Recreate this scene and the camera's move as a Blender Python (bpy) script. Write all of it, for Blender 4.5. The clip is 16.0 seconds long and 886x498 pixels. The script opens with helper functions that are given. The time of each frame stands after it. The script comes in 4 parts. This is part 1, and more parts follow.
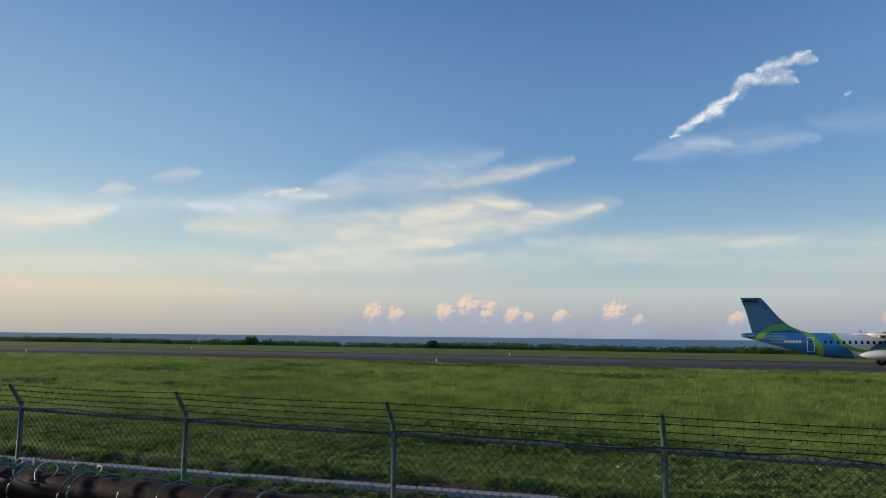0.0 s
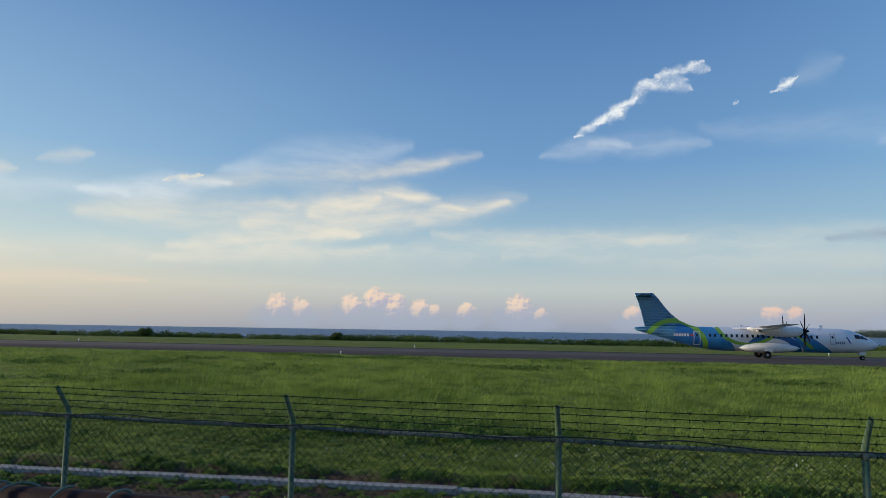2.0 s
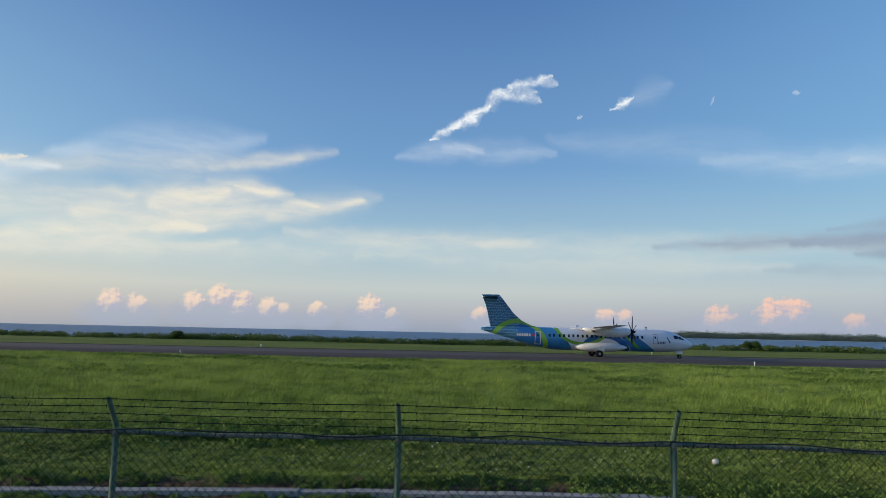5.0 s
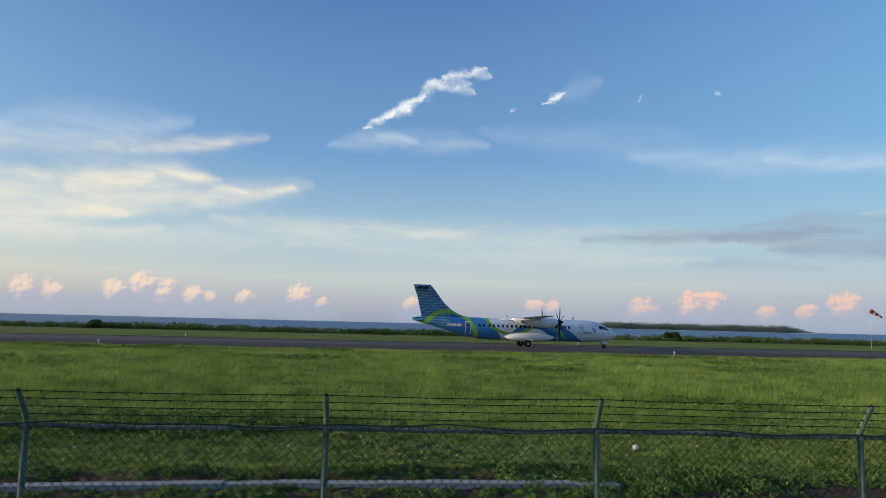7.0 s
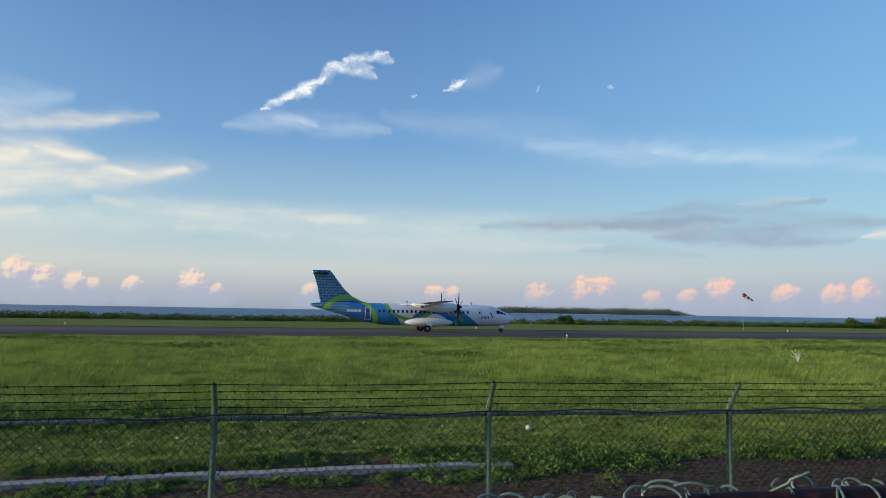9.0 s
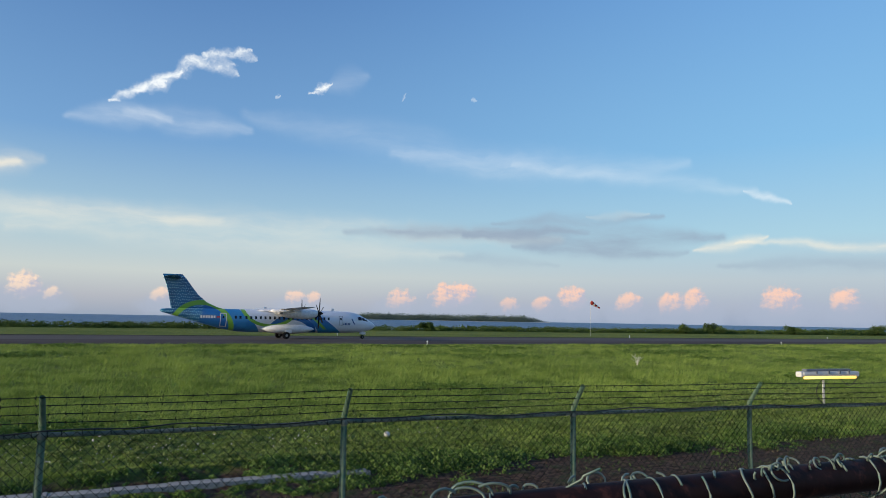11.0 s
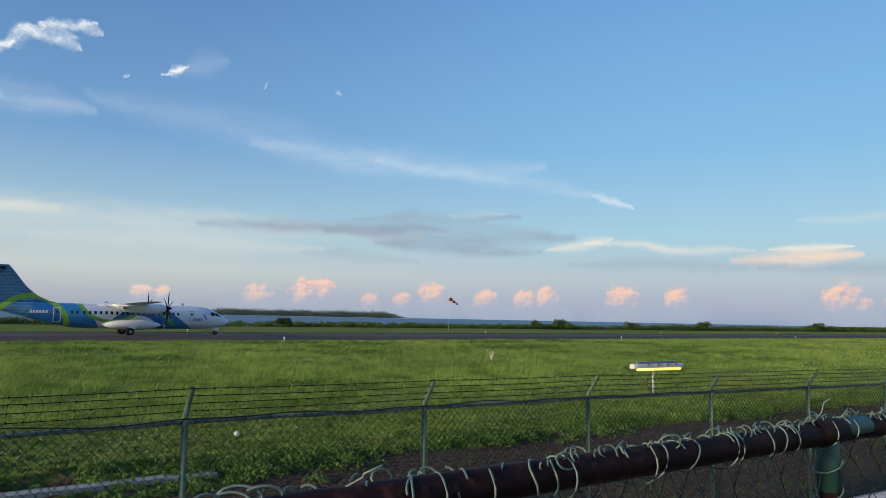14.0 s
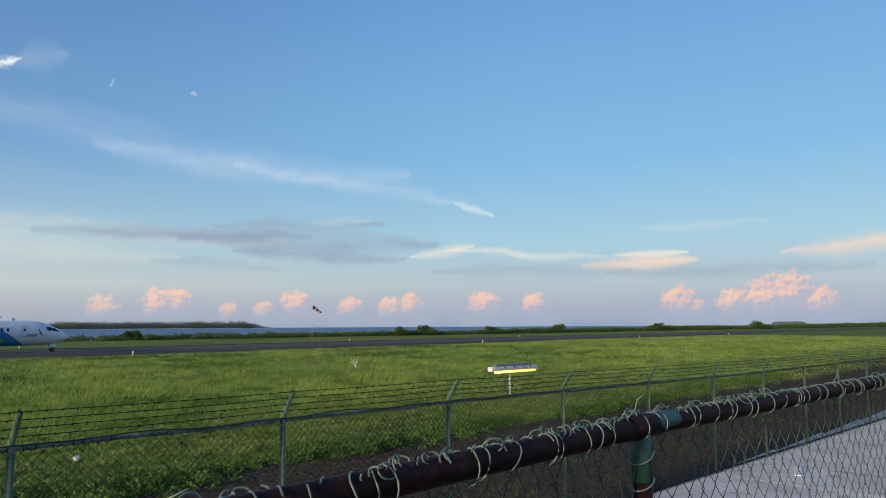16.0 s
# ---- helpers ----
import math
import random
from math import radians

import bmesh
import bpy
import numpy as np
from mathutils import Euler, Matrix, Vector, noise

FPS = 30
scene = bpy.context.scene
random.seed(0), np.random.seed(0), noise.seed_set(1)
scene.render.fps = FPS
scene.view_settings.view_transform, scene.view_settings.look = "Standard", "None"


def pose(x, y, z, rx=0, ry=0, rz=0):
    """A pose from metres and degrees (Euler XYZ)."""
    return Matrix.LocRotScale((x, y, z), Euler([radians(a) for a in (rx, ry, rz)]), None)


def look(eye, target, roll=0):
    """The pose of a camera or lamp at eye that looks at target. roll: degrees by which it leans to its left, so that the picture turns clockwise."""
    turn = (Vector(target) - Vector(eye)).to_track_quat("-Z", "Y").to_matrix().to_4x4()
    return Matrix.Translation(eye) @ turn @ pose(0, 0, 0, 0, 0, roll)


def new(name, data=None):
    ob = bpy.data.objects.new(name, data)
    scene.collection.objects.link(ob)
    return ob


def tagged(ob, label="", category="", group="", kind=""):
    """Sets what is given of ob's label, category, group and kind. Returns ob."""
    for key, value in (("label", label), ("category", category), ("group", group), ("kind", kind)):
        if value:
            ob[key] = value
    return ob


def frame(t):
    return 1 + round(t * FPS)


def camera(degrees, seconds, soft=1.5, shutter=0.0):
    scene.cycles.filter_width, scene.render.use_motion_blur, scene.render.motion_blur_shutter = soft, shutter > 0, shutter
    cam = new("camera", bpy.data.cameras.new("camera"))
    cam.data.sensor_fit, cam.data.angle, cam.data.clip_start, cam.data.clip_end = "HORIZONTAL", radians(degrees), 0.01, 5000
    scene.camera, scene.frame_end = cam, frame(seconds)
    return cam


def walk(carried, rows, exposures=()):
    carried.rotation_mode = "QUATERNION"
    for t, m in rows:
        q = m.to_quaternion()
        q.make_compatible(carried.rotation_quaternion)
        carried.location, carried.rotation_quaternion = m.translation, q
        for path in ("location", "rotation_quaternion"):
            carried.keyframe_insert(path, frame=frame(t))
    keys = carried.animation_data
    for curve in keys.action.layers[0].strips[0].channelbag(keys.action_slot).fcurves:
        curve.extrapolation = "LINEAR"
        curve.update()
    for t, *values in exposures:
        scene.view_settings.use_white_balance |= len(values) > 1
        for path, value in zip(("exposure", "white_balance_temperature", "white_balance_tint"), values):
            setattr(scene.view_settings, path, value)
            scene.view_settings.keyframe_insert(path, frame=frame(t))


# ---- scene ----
cam = camera(65.16, 16.0, soft=0.78)
# seconds, x, y, z, yaw, pitch, roll
ROWS = [
    (0.0, 0.417, -6.956, 3.301, 20.73, 7.19, -0.62),
    (0.5, 0.419, -6.949, 3.300, 18.69, 6.99, -0.69),
    (1.0, 0.424, -6.935, 3.297, 16.65, 6.77, -0.70),
    (1.5, 0.431, -6.931, 3.299, 14.75, 6.64, -0.78),
    (2.0, 0.445, -6.933, 3.300, 13.00, 6.66, -0.88),
    (2.5, 0.462, -6.945, 3.291, 11.17, 6.82, -0.92),
    (3.0, 0.471, -6.931, 3.293, 9.08, 6.86, -1.00),
    (3.5, 0.481, -6.911, 3.296, 6.78, 6.86, -0.86),
    (4.0, 0.494, -6.910, 3.297, 4.58, 6.90, -0.94),
    (6.5, 0.519, -6.902, 3.298, -3.63, 6.40, -1.38),
    (7.0, 0.521, -6.900, 3.295, -4.86, 6.12, -1.41),
    (7.5, 0.538, -6.899, 3.301, -6.03, 5.72, -1.55),
    (8.0, 0.575, -6.887, 3.296, -7.55, 5.40, -1.42),
    (8.5, 0.581, -6.884, 3.298, -9.93, 5.12, -1.18),
    (9.0, 0.576, -6.884, 3.297, -13.05, 5.10, -0.95),
    (9.5, 0.583, -6.906, 3.303, -16.35, 5.26, -0.81),
    (10.0, 0.584, -6.916, 3.300, -19.38, 5.56, -0.81),
    (12.5, 0.663, -6.897, 3.302, -30.01, 5.47, -1.21),
    (13.0, 0.670, -6.904, 3.302, -31.69, 5.30, -1.11),
    (13.5, 0.679, -6.914, 3.300, -33.63, 5.38, -1.11),
    (14.0, 0.686, -6.919, 3.299, -35.83, 5.70, -1.14),
    (14.5, 0.700, -6.922, 3.304, -38.35, 6.09, -1.14),
    (15.0, 0.704, -6.920, 3.304, -41.38, 6.29, -0.91),
    (15.5, 0.716, -6.945, 3.304, -44.53, 6.30, -0.15),
    (16.0, 0.719, -6.954, 3.305, -46.92, 6.36, 0.28),
]
walk(cam, [(t, pose(x, y, z, 90 + pitch, roll, yaw)) for t, x, y, z, yaw, pitch, roll in ROWS],
     exposures=((0.0, -0.12), (3.0, -0.04), (7.0, 0.02), (10.0, 0.10), (12.5, 0.07), (16.0, 0.02)))

# ---- light ----
SUN_AZ, SUN_EL = 92.0, 11.0          # degrees left of +Y, degrees up
rng = np.random.default_rng(7)


class Nodes:
    """Short hands for building a node tree."""

    def __init__(self, tree):
        self.tree = tree

    def add(self, kind, **props):
        n = self.tree.nodes.new(kind)
        for k, v in props.items():
            setattr(n, k, v)
        return n

    def put(self, sock, v):
        if isinstance(v, bpy.types.NodeSocket):
            self.tree.links.new(v, sock)
        else:
            sock.default_value = v

    def math(self, op, a, b=0.0, c=0.0, clamp=False):
        n = self.add("ShaderNodeMath", operation=op, use_clamp=clamp)
        for s, v in zip(n.inputs, (a, b, c)):
            self.put(s, v)
        return n.outputs[0]

    def vmath(self, op, a, b=(0, 0, 0), scale=None):
        n = self.add("ShaderNodeVectorMath", operation=op)
        self.put(n.inputs[0], a)
        self.put(n.inputs[1], b)
        if scale is not None:
            self.put(n.inputs["Scale"], scale)
        return n.outputs["Value"] if op in ("DOT_PRODUCT", "DISTANCE", "LENGTH") else n.outputs[0]

    def xyz(self, x, y, z=0.0):
        n = self.add("ShaderNodeCombineXYZ")
        for s, v in zip(n.inputs, (x, y, z)):
            self.put(s, v)
        return n.outputs[0]

    def split(self, v):
        n = self.add("ShaderNodeSeparateXYZ")
        self.put(n.inputs[0], v)
        return n.outputs

    def smooth(self, v, lo, hi, a=0.0, b=1.0):
        n = self.add("ShaderNodeMapRange", interpolation_type="SMOOTHSTEP")
        for s, x in zip(n.inputs, (v, lo, hi, a, b)):
            self.put(s, x)
        return n.outputs[0]

    def mix(self, f, a, b, blend="MIX"):
        n = self.add("ShaderNodeMix", data_type="RGBA", blend_type=blend)
        self.put(n.inputs[0], f)
        self.put(n.inputs[6], a)
        self.put(n.inputs[7], b)
        return n.outputs[2]

    def noise(self, vec, scale, detail=4.0, rough=0.55, out=0):
        n = self.add("ShaderNodeTexNoise")
        if vec is not None:
            self.put(n.inputs["Vector"], vec)
        n.inputs["Scale"].default_value = scale
        n.inputs["Detail"].default_value = detail
        n.inputs["Roughness"].default_value = rough
        return n.outputs[out]

    def ramp(self, v, stops):
        n = self.add("ShaderNodeValToRGB")
        self.put(n.inputs[0], v)
        e = n.color_ramp.elements
        while len(e) < len(stops):
            e.new(0.5)
        for el, (p, c) in zip(e, stops):
            el.position, el.color = p, c
        return n.outputs[0]


def rgb(r, g, b):
    """Linear colour from 8-bit display values."""
    return tuple(((c / 255) / 12.92 if c <= 10 else ((c / 255 + 0.055) / 1.055) ** 2.4) for c in (r, g, b)) + (1.0,)


def build_sky():
    world = bpy.data.worlds.new("sky")
    world.use_nodes = True
    scene.world = world
    t = world.node_tree
    t.nodes.clear()
    k = Nodes(t)
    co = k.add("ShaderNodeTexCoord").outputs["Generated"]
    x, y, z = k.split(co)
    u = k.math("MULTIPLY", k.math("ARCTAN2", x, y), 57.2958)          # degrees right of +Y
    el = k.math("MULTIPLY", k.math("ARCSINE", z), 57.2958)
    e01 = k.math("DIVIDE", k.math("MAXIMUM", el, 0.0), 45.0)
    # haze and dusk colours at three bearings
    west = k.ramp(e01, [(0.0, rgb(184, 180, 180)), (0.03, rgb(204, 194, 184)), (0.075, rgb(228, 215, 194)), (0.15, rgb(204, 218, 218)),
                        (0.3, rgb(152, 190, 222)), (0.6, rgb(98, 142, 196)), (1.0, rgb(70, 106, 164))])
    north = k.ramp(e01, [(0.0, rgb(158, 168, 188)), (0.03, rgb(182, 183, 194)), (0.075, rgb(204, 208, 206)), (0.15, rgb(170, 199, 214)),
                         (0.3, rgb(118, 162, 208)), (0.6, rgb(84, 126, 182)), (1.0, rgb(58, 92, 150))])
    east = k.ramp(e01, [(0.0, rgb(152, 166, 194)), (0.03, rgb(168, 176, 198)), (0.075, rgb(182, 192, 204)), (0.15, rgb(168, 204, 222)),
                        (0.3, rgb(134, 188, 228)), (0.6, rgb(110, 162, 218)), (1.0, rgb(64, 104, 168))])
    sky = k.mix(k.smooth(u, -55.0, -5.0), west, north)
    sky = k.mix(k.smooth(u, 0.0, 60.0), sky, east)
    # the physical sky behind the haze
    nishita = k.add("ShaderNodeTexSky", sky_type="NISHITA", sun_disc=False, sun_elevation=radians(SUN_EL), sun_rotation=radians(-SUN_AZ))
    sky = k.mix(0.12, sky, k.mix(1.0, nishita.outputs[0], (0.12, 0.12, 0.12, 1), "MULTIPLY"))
    # bearing and height with windblown distortion
    flat = k.xyz(u, el, 0.0)
    warp_n = k.noise(flat, 0.16, 3.0, 0.55, out=1)
    fine_n = k.noise(flat, 0.9, 4.0, 0.6, out=1)
    p = k.vmath("ADD", flat, k.vmath("MULTIPLY", k.vmath("SUBTRACT", warp_n, (0.5, 0.5, 0.5)), (3.0, 1.6, 0.0)))
    p = k.vmath("ADD", p, k.vmath("MULTIPLY", k.vmath("SUBTRACT", fine_n, (0.5, 0.5, 0.5)), (0.5, 0.35, 0.0)))
    torn = k.vmath("ADD", flat, k.vmath("MULTIPLY", k.vmath("SUBTRACT", k.noise(flat, 0.75, 5.0, 0.62, out=1), (0.5, 0.5, 0.5)), (1.5, 1.3, 0.0)))
    fibre = k.noise(k.vmath("MULTIPLY", p, (0.22, 1.0, 1.0)), 0.8, 5.0, 0.58)
    fibre_fac = k.smooth(fibre, 0.28, 0.72)
    shred = k.smooth(k.noise(k.vmath("MULTIPLY", torn, (0.8, 1.2, 1.0)), 1.3, 6.0, 0.65), 0.36, 0.6)

    def streak(sky, u0, e0, u1, e1, w, colour, amount, where=p, fray=fibre_fac, aspect=1.0):
        a = (u0, e0, 0)
        d = (u1 - u0, e1 - e0, 0)
        pa = k.vmath("SUBTRACT", where, a)
        h = k.math("DIVIDE", k.vmath("DOT_PRODUCT", pa, d), d[0] ** 2 + d[1] ** 2, clamp=True)
        dist = k.vmath("DISTANCE", pa, k.vmath("SCALE", d, scale=h))
        taper = k.math("MULTIPLY_ADD", k.math("SINE", k.math("MULTIPLY", h, 3.14159)), 0.7, 0.3)
        m = k.smooth(k.math("DIVIDE", dist, k.math("MULTIPLY", taper, w if where is torn else w * 1.6)), 1.0, 0.0)
        m = k.math("MULTIPLY", k.math("POWER", m, 1.0 if where is torn else 1.7), k.math("MULTIPLY_ADD", fray, 0.6, 0.4))
        return k.mix(k.math("MULTIPLY", m, amount), sky, colour)

    cream, white, grey, blush = rgb(250, 236, 214), rgb(246, 246, 246), rgb(152, 166, 184), rgb(244, 216, 196)
    # the bright torn wisp and its fragments
    sky = streak(sky, -2.2, 15.9, 1.6, 17.6, 0.55, white, 0.9, torn, shred)
    sky = streak(sky, -0.4, 16.6, 2.9, 18.5, 0.75, white, 1.0, torn, shred)
    sky = streak(sky, 1.9, 17.9, 4.4, 20.0, 0.75, white, 0.75, torn, shred)
    sky = streak(sky, 3.2, 19.4, 6.9, 19.6, 0.85, white, 0.6, torn, shred)
    sky = streak(sky, 5.2, 19.4, 7.2, 18.9, 0.7, white, 0.5, torn, shred)
    sky = streak(sky, 4.2, 20.1, 8.1, 20.7, 0.55, white, 0.7, torn, shred)
    sky = streak(sky, 7.0, 20.6, 8.4, 20.0, 0.6, white, 0.4, torn, shred)
    sky = streak(sky, 12.9, 18.0, 14.6, 18.8, 0.5, white, 1.0, torn, shred)
    sky = streak(sky, 14.0, 18.5, 17.5, 19.8, 1.3, white, 0.14)
    sky = streak(sky, 10.1, 17.5, 10.5, 17.6, 0.16, white, 0.6, torn, shred)
    sky = streak(sky, 20.6, 17.7, 20.9, 18.3, 0.22, white, 0.35, torn, shred)
    sky = streak(sky, 26.3, 18.2, 26.9, 18.0, 0.26, white, 0.3, torn, shred)
    sky = streak(sky, -5.0, 14.2, 2.0, 15.0, 1.0, white, 0.34)
    sky = streak(sky, -1.0, 14.9, 8.5, 14.9, 1.2, white, 0.24)
    # the broad cream cirrus
    sky = streak(sky, -41.0, 8.2, -26.0, 9.6, 2.2, cream, 0.53)
    sky = streak(sky, -29.0, 8.2, -14.5, 10.8, 2.4, cream, 0.65)
    sky = streak(sky, -24.5, 9.2, -18.5, 10.6, 1.7, cream, 0.82)
    sky = streak(sky, -18.0, 11.2, -11.4, 9.9, 0.5, cream, 0.6, flat)
    sky = streak(sky, -20.0, 11.6, -13.0, 10.6, 1.2, cream, 0.52)
    sky = streak(sky, -35.0, 6.3, -20.0, 7.9, 1.3, cream, 0.73)
    sky = streak(sky, -24.0, 7.5, -8.0, 10.4, 1.2, cream, 0.65)
    sky = streak(sky, -15.0, 8.7, -6.5, 11.0, 1.6, cream, 0.30)
    sky = streak(sky, -34.0, 11.2, -13.0, 13.8, 1.2, cream, 0.43)
    sky = streak(sky, -20.0, 12.6, -10.0, 14.5, 0.9, cream, 0.34)
    sky = streak(sky, -31.0, 12.6, -16.0, 15.2, 1.8, white, 0.28)
    sky = streak(sky, -41.0, 9.6, -30.5, 11.5, 1.1, white, 0.5)
    sky = streak(sky, -35.4, 11.2, -32.6, 11.7, 0.4, cream, 0.77, torn, shred)
    sky = streak(sky, -60.0, 6.6, -46.5, 9.0, 1.5, cream, 0.86)
    sky = streak(sky, -58.0, 9.0, -38.0, 9.8, 1.3, white, 0.3)
    sky = streak(sky, -47.5, 10.4, -45.0, 10.9, 0.7, cream, 0.47)
    sky = streak(sky, -43.8, 11.7, -40.6, 12.3, 0.7, cream, 0.43)
    # long level bands low in the sky
    sky = streak(sky, -60.0, 4.6, -18.0, 6.6, 1.3, cream, 0.34)
    sky = streak(sky, -36.0, 5.2, 6.0, 7.4, 1.4, cream, 0.36)
    sky = streak(sky, -14.0, 7.7, 34.0, 6.6, 1.5, cream, 0.34)
    sky = streak(sky, -8.0, 6.0, 26.0, 5.2, 1.2, cream, 0.24)
    sky = streak(sky, -54.0, 3.2, -36.0, 3.5, 0.6, blush, 0.45)
    # grey sheet and paler streaks to the east
    sky = streak(sky, 16.0, 6.9, 36.0, 7.4, 0.85, grey, 0.85)
    sky = streak(sky, 28.0, 8.0, 42.0, 8.5, 0.7, grey, 0.6)
    sky = streak(sky, 26.0, 6.9, 46.0, 6.9, 1.3, grey, 0.85)
    sky = streak(sky, 30.0, 6.1, 44.0, 5.7, 0.8, grey, 0.75)
    sky = streak(sky, 24.0, 5.0, 34.0, 4.6, 0.6, grey, 0.35)
    sky = streak(sky, 36.0, 8.6, 41.0, 8.7, 0.4, cream, 0.21)
    sky = streak(sky, 44.5, 5.9, 49.5, 6.7, 0.6, cream, 0.69)
    sky = streak(sky, 47.0, 6.4, 60.0, 5.4, 0.45, cream, 0.60)
    sky = streak(sky, 58.5, 4.8, 67.0, 5.1, 0.85, blush, 1.0, flat)
    sky = streak(sky, 61.0, 5.6, 66.5, 5.7, 0.35, cream, 0.77, flat)
    sky = streak(sky, 46.0, 4.6, 62.0, 4.4, 0.8, grey, 0.4)
    sky = streak(sky, 60.0, 4.2, 79.0, 4.0, 0.8, grey, 0.5)
    sky = streak(sky, 73.0, 5.4, 86.0, 5.8, 0.9, blush, 0.9)
    sky = streak(sky, 63.0, 7.6, 72.0, 7.8, 0.5, cream, 0.19)
    sky = streak(sky, 47.8, 10.3, 51.4, 9.0, 0.36, white, 0.5)
    sky = streak(sky, 30.0, 13.0, 49.0, 10.2, 0.8, white, 0.2)
    sky = streak(sky, 8.0, 16.0, 34.0, 12.4, 1.8, white, 0.13)
    sky = streak(sky, 20.0, 13.4, 44.0, 12.4, 1.6, white, 0.16)

    # cumulus along the horizon, lit pink from the west
    detail = k.noise(flat, 1.25, 6.0, 0.58)
    detail2 = k.noise(k.vmath("ADD", flat, (-0.16, 0.2, 0.0)), 1.25, 6.0, 0.58)
    toward = k.vmath("ADD", flat, (-0.32, 0.42, 0.0))

    def heaps(where, flatten, size, lift):
        f = None
        for bu, be, br in CUMULUS:
            d = k.vmath("DISTANCE", k.vmath("MULTIPLY", where, (flatten, 1.1, 0.0)), (bu * flatten, be * 1.1 * lift, 0))
            g = k.math("MULTIPLY_ADD", d, -size / (br * 1.12), 1.0)
            f = g if f is None else k.math("SMOOTH_MAX", f, g, 0.25)
        return f

    field, field2, under = heaps(flat, 1.0, 1.0, 1.0), heaps(toward, 1.0, 1.0, 1.0), heaps(flat, 0.5, 0.7, 0.5)
    veil = k.smooth(k.math("MULTIPLY_ADD", detail, 0.8, k.math("SUBTRACT", under, 0.4)), -0.1, 0.7)
    sky = k.mix(k.math("MULTIPLY", veil, 0.62), sky, rgb(172, 179, 197))
    body = k.math("MULTIPLY_ADD", detail, 1.15, k.math("SUBTRACT", field, 0.55))
    m = k.math("MULTIPLY", k.smooth(body, -0.05, 0.4), k.smooth(el, 0.4, 2.5, 0.05, 1.0))
    slope = k.math("MULTIPLY_ADD", k.math("SUBTRACT", detail, detail2), 2.4, k.math("SUBTRACT", field, field2))
    lit = k.smooth(slope, -0.25, 0.62)
    puff = k.mix(lit, rgb(186, 182, 197), k.mix(k.smooth(u, -10.0, 30.0), rgb(253, 220, 194), rgb(254, 204, 180)))
    sky = k.mix(k.math("MULTIPLY", m, 0.92), sky, puff)
    sky = k.mix(1.0, sky, (0.955, 1.0, 1.02, 1.0), "MULTIPLY")
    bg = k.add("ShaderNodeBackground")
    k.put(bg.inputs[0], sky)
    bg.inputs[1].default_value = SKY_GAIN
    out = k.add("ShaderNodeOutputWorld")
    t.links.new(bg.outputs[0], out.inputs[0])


# bearing, height and size in degrees
CUMULUS = [(-26.4, 1.8, 0.9), (-24.6, 1.6, 0.9), (-20.6, 1.9, 0.9), (-18.6, 2.4, 1.0), (-17.1, 1.9, 1.1), (-15.0, 1.6, 0.9), (-13.8, 1.5, 0.6), (-11.1, 1.6, 0.7),
           (-6.8, 1.9, 1.1), (-5.1, 1.4, 0.6), (2.2, 1.5, 0.7), (12.4, 1.5, 0.8), (13.8, 1.5, 0.6), (20.9, 1.4, 1.1), (24.7, 1.8, 1.3), (26.0, 2.1, 1.1),
           (29.8, 1.2, 0.8), (32.4, 1.3, 0.8), (34.9, 1.9, 1.1), (39.3, 1.5, 1.0), (42.6, 1.4, 1.1), (44.2, 1.7, 1.1), (50.3, 1.8, 1.3), (54.4, 1.8, 1.0),
           (65.7, 1.9, 1.3), (67.0, 1.4, 0.7), (69.6, 1.6, 1.3), (71.8, 2.0, 1.6), (73.5, 2.4, 1.7), (75.4, 1.7, 1.3)]
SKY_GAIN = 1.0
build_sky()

sun = new("sun", bpy.data.lights.new("sun", "SUN"))
sun.data.energy, sun.data.angle, sun.data.color = 4.9, radians(4), (1.0, 0.83, 0.60)
sa, se = radians(SUN_AZ), radians(SUN_EL)
sun.matrix_basis = look((-40, -40, 60), Vector((-40, -40, 60)) + Vector((math.sin(sa) * math.cos(se), -math.cos(sa) * math.cos(se), -math.sin(se))))

# ---- materials ----
def material(name, rough=0.8, metal=0.0):
    m = bpy.data.materials.new(name)
    m.use_nodes = True
    k = Nodes(m.node_tree)
    b = m.node_tree.nodes["Principled BSDF"]
    b.inputs["Roughness"].default_value = rough
    b.inputs["Metallic"].default_value = metal
    b.inputs["Specular IOR Level"].default_value = 0.5 if rough < 0.6 else 0.12
    return m, k, b


def bump(k, b, height, strength, distance):
    n = k.add("ShaderNodeBump")
    n.inputs["Strength"].default_value = strength
    n.inputs["Distance"].default_value = distance
    k.put(n.inputs["Height"], height)
    k.put(b.inputs["Normal"], n.outputs[0])


def mottled(name, a, c, scale, rough=0.8, metal=0.0, fine=8.0, relief=0.3, depth=0.005, third=None):
    """Two colours in blotches with finer grain over them."""
    m, k, b = material(name, rough, metal)
    co = k.add("ShaderNodeTexCoord").outputs["Object"]
    big = k.smooth(k.noise(co, scale, 5.0, 0.6), 0.35, 0.65)
    small = k.noise(co, scale * fine, 4.0, 0.6)
    col = k.mix(big, a, c)
    if third:
        col = k.mix(k.smooth(k.noise(co, scale * 2.3, 5.0, 0.65), 0.55, 0.68), col, third)
    col = k.mix(k.math("MULTIPLY", k.smooth(small, 0.35, 0.7), 0.35), col, tuple(x * 0.55 for x in a[:3]) + (1,))
    k.put(b.inputs["Base Color"], col)
    bump(k, b, small, relief, depth)
    return m


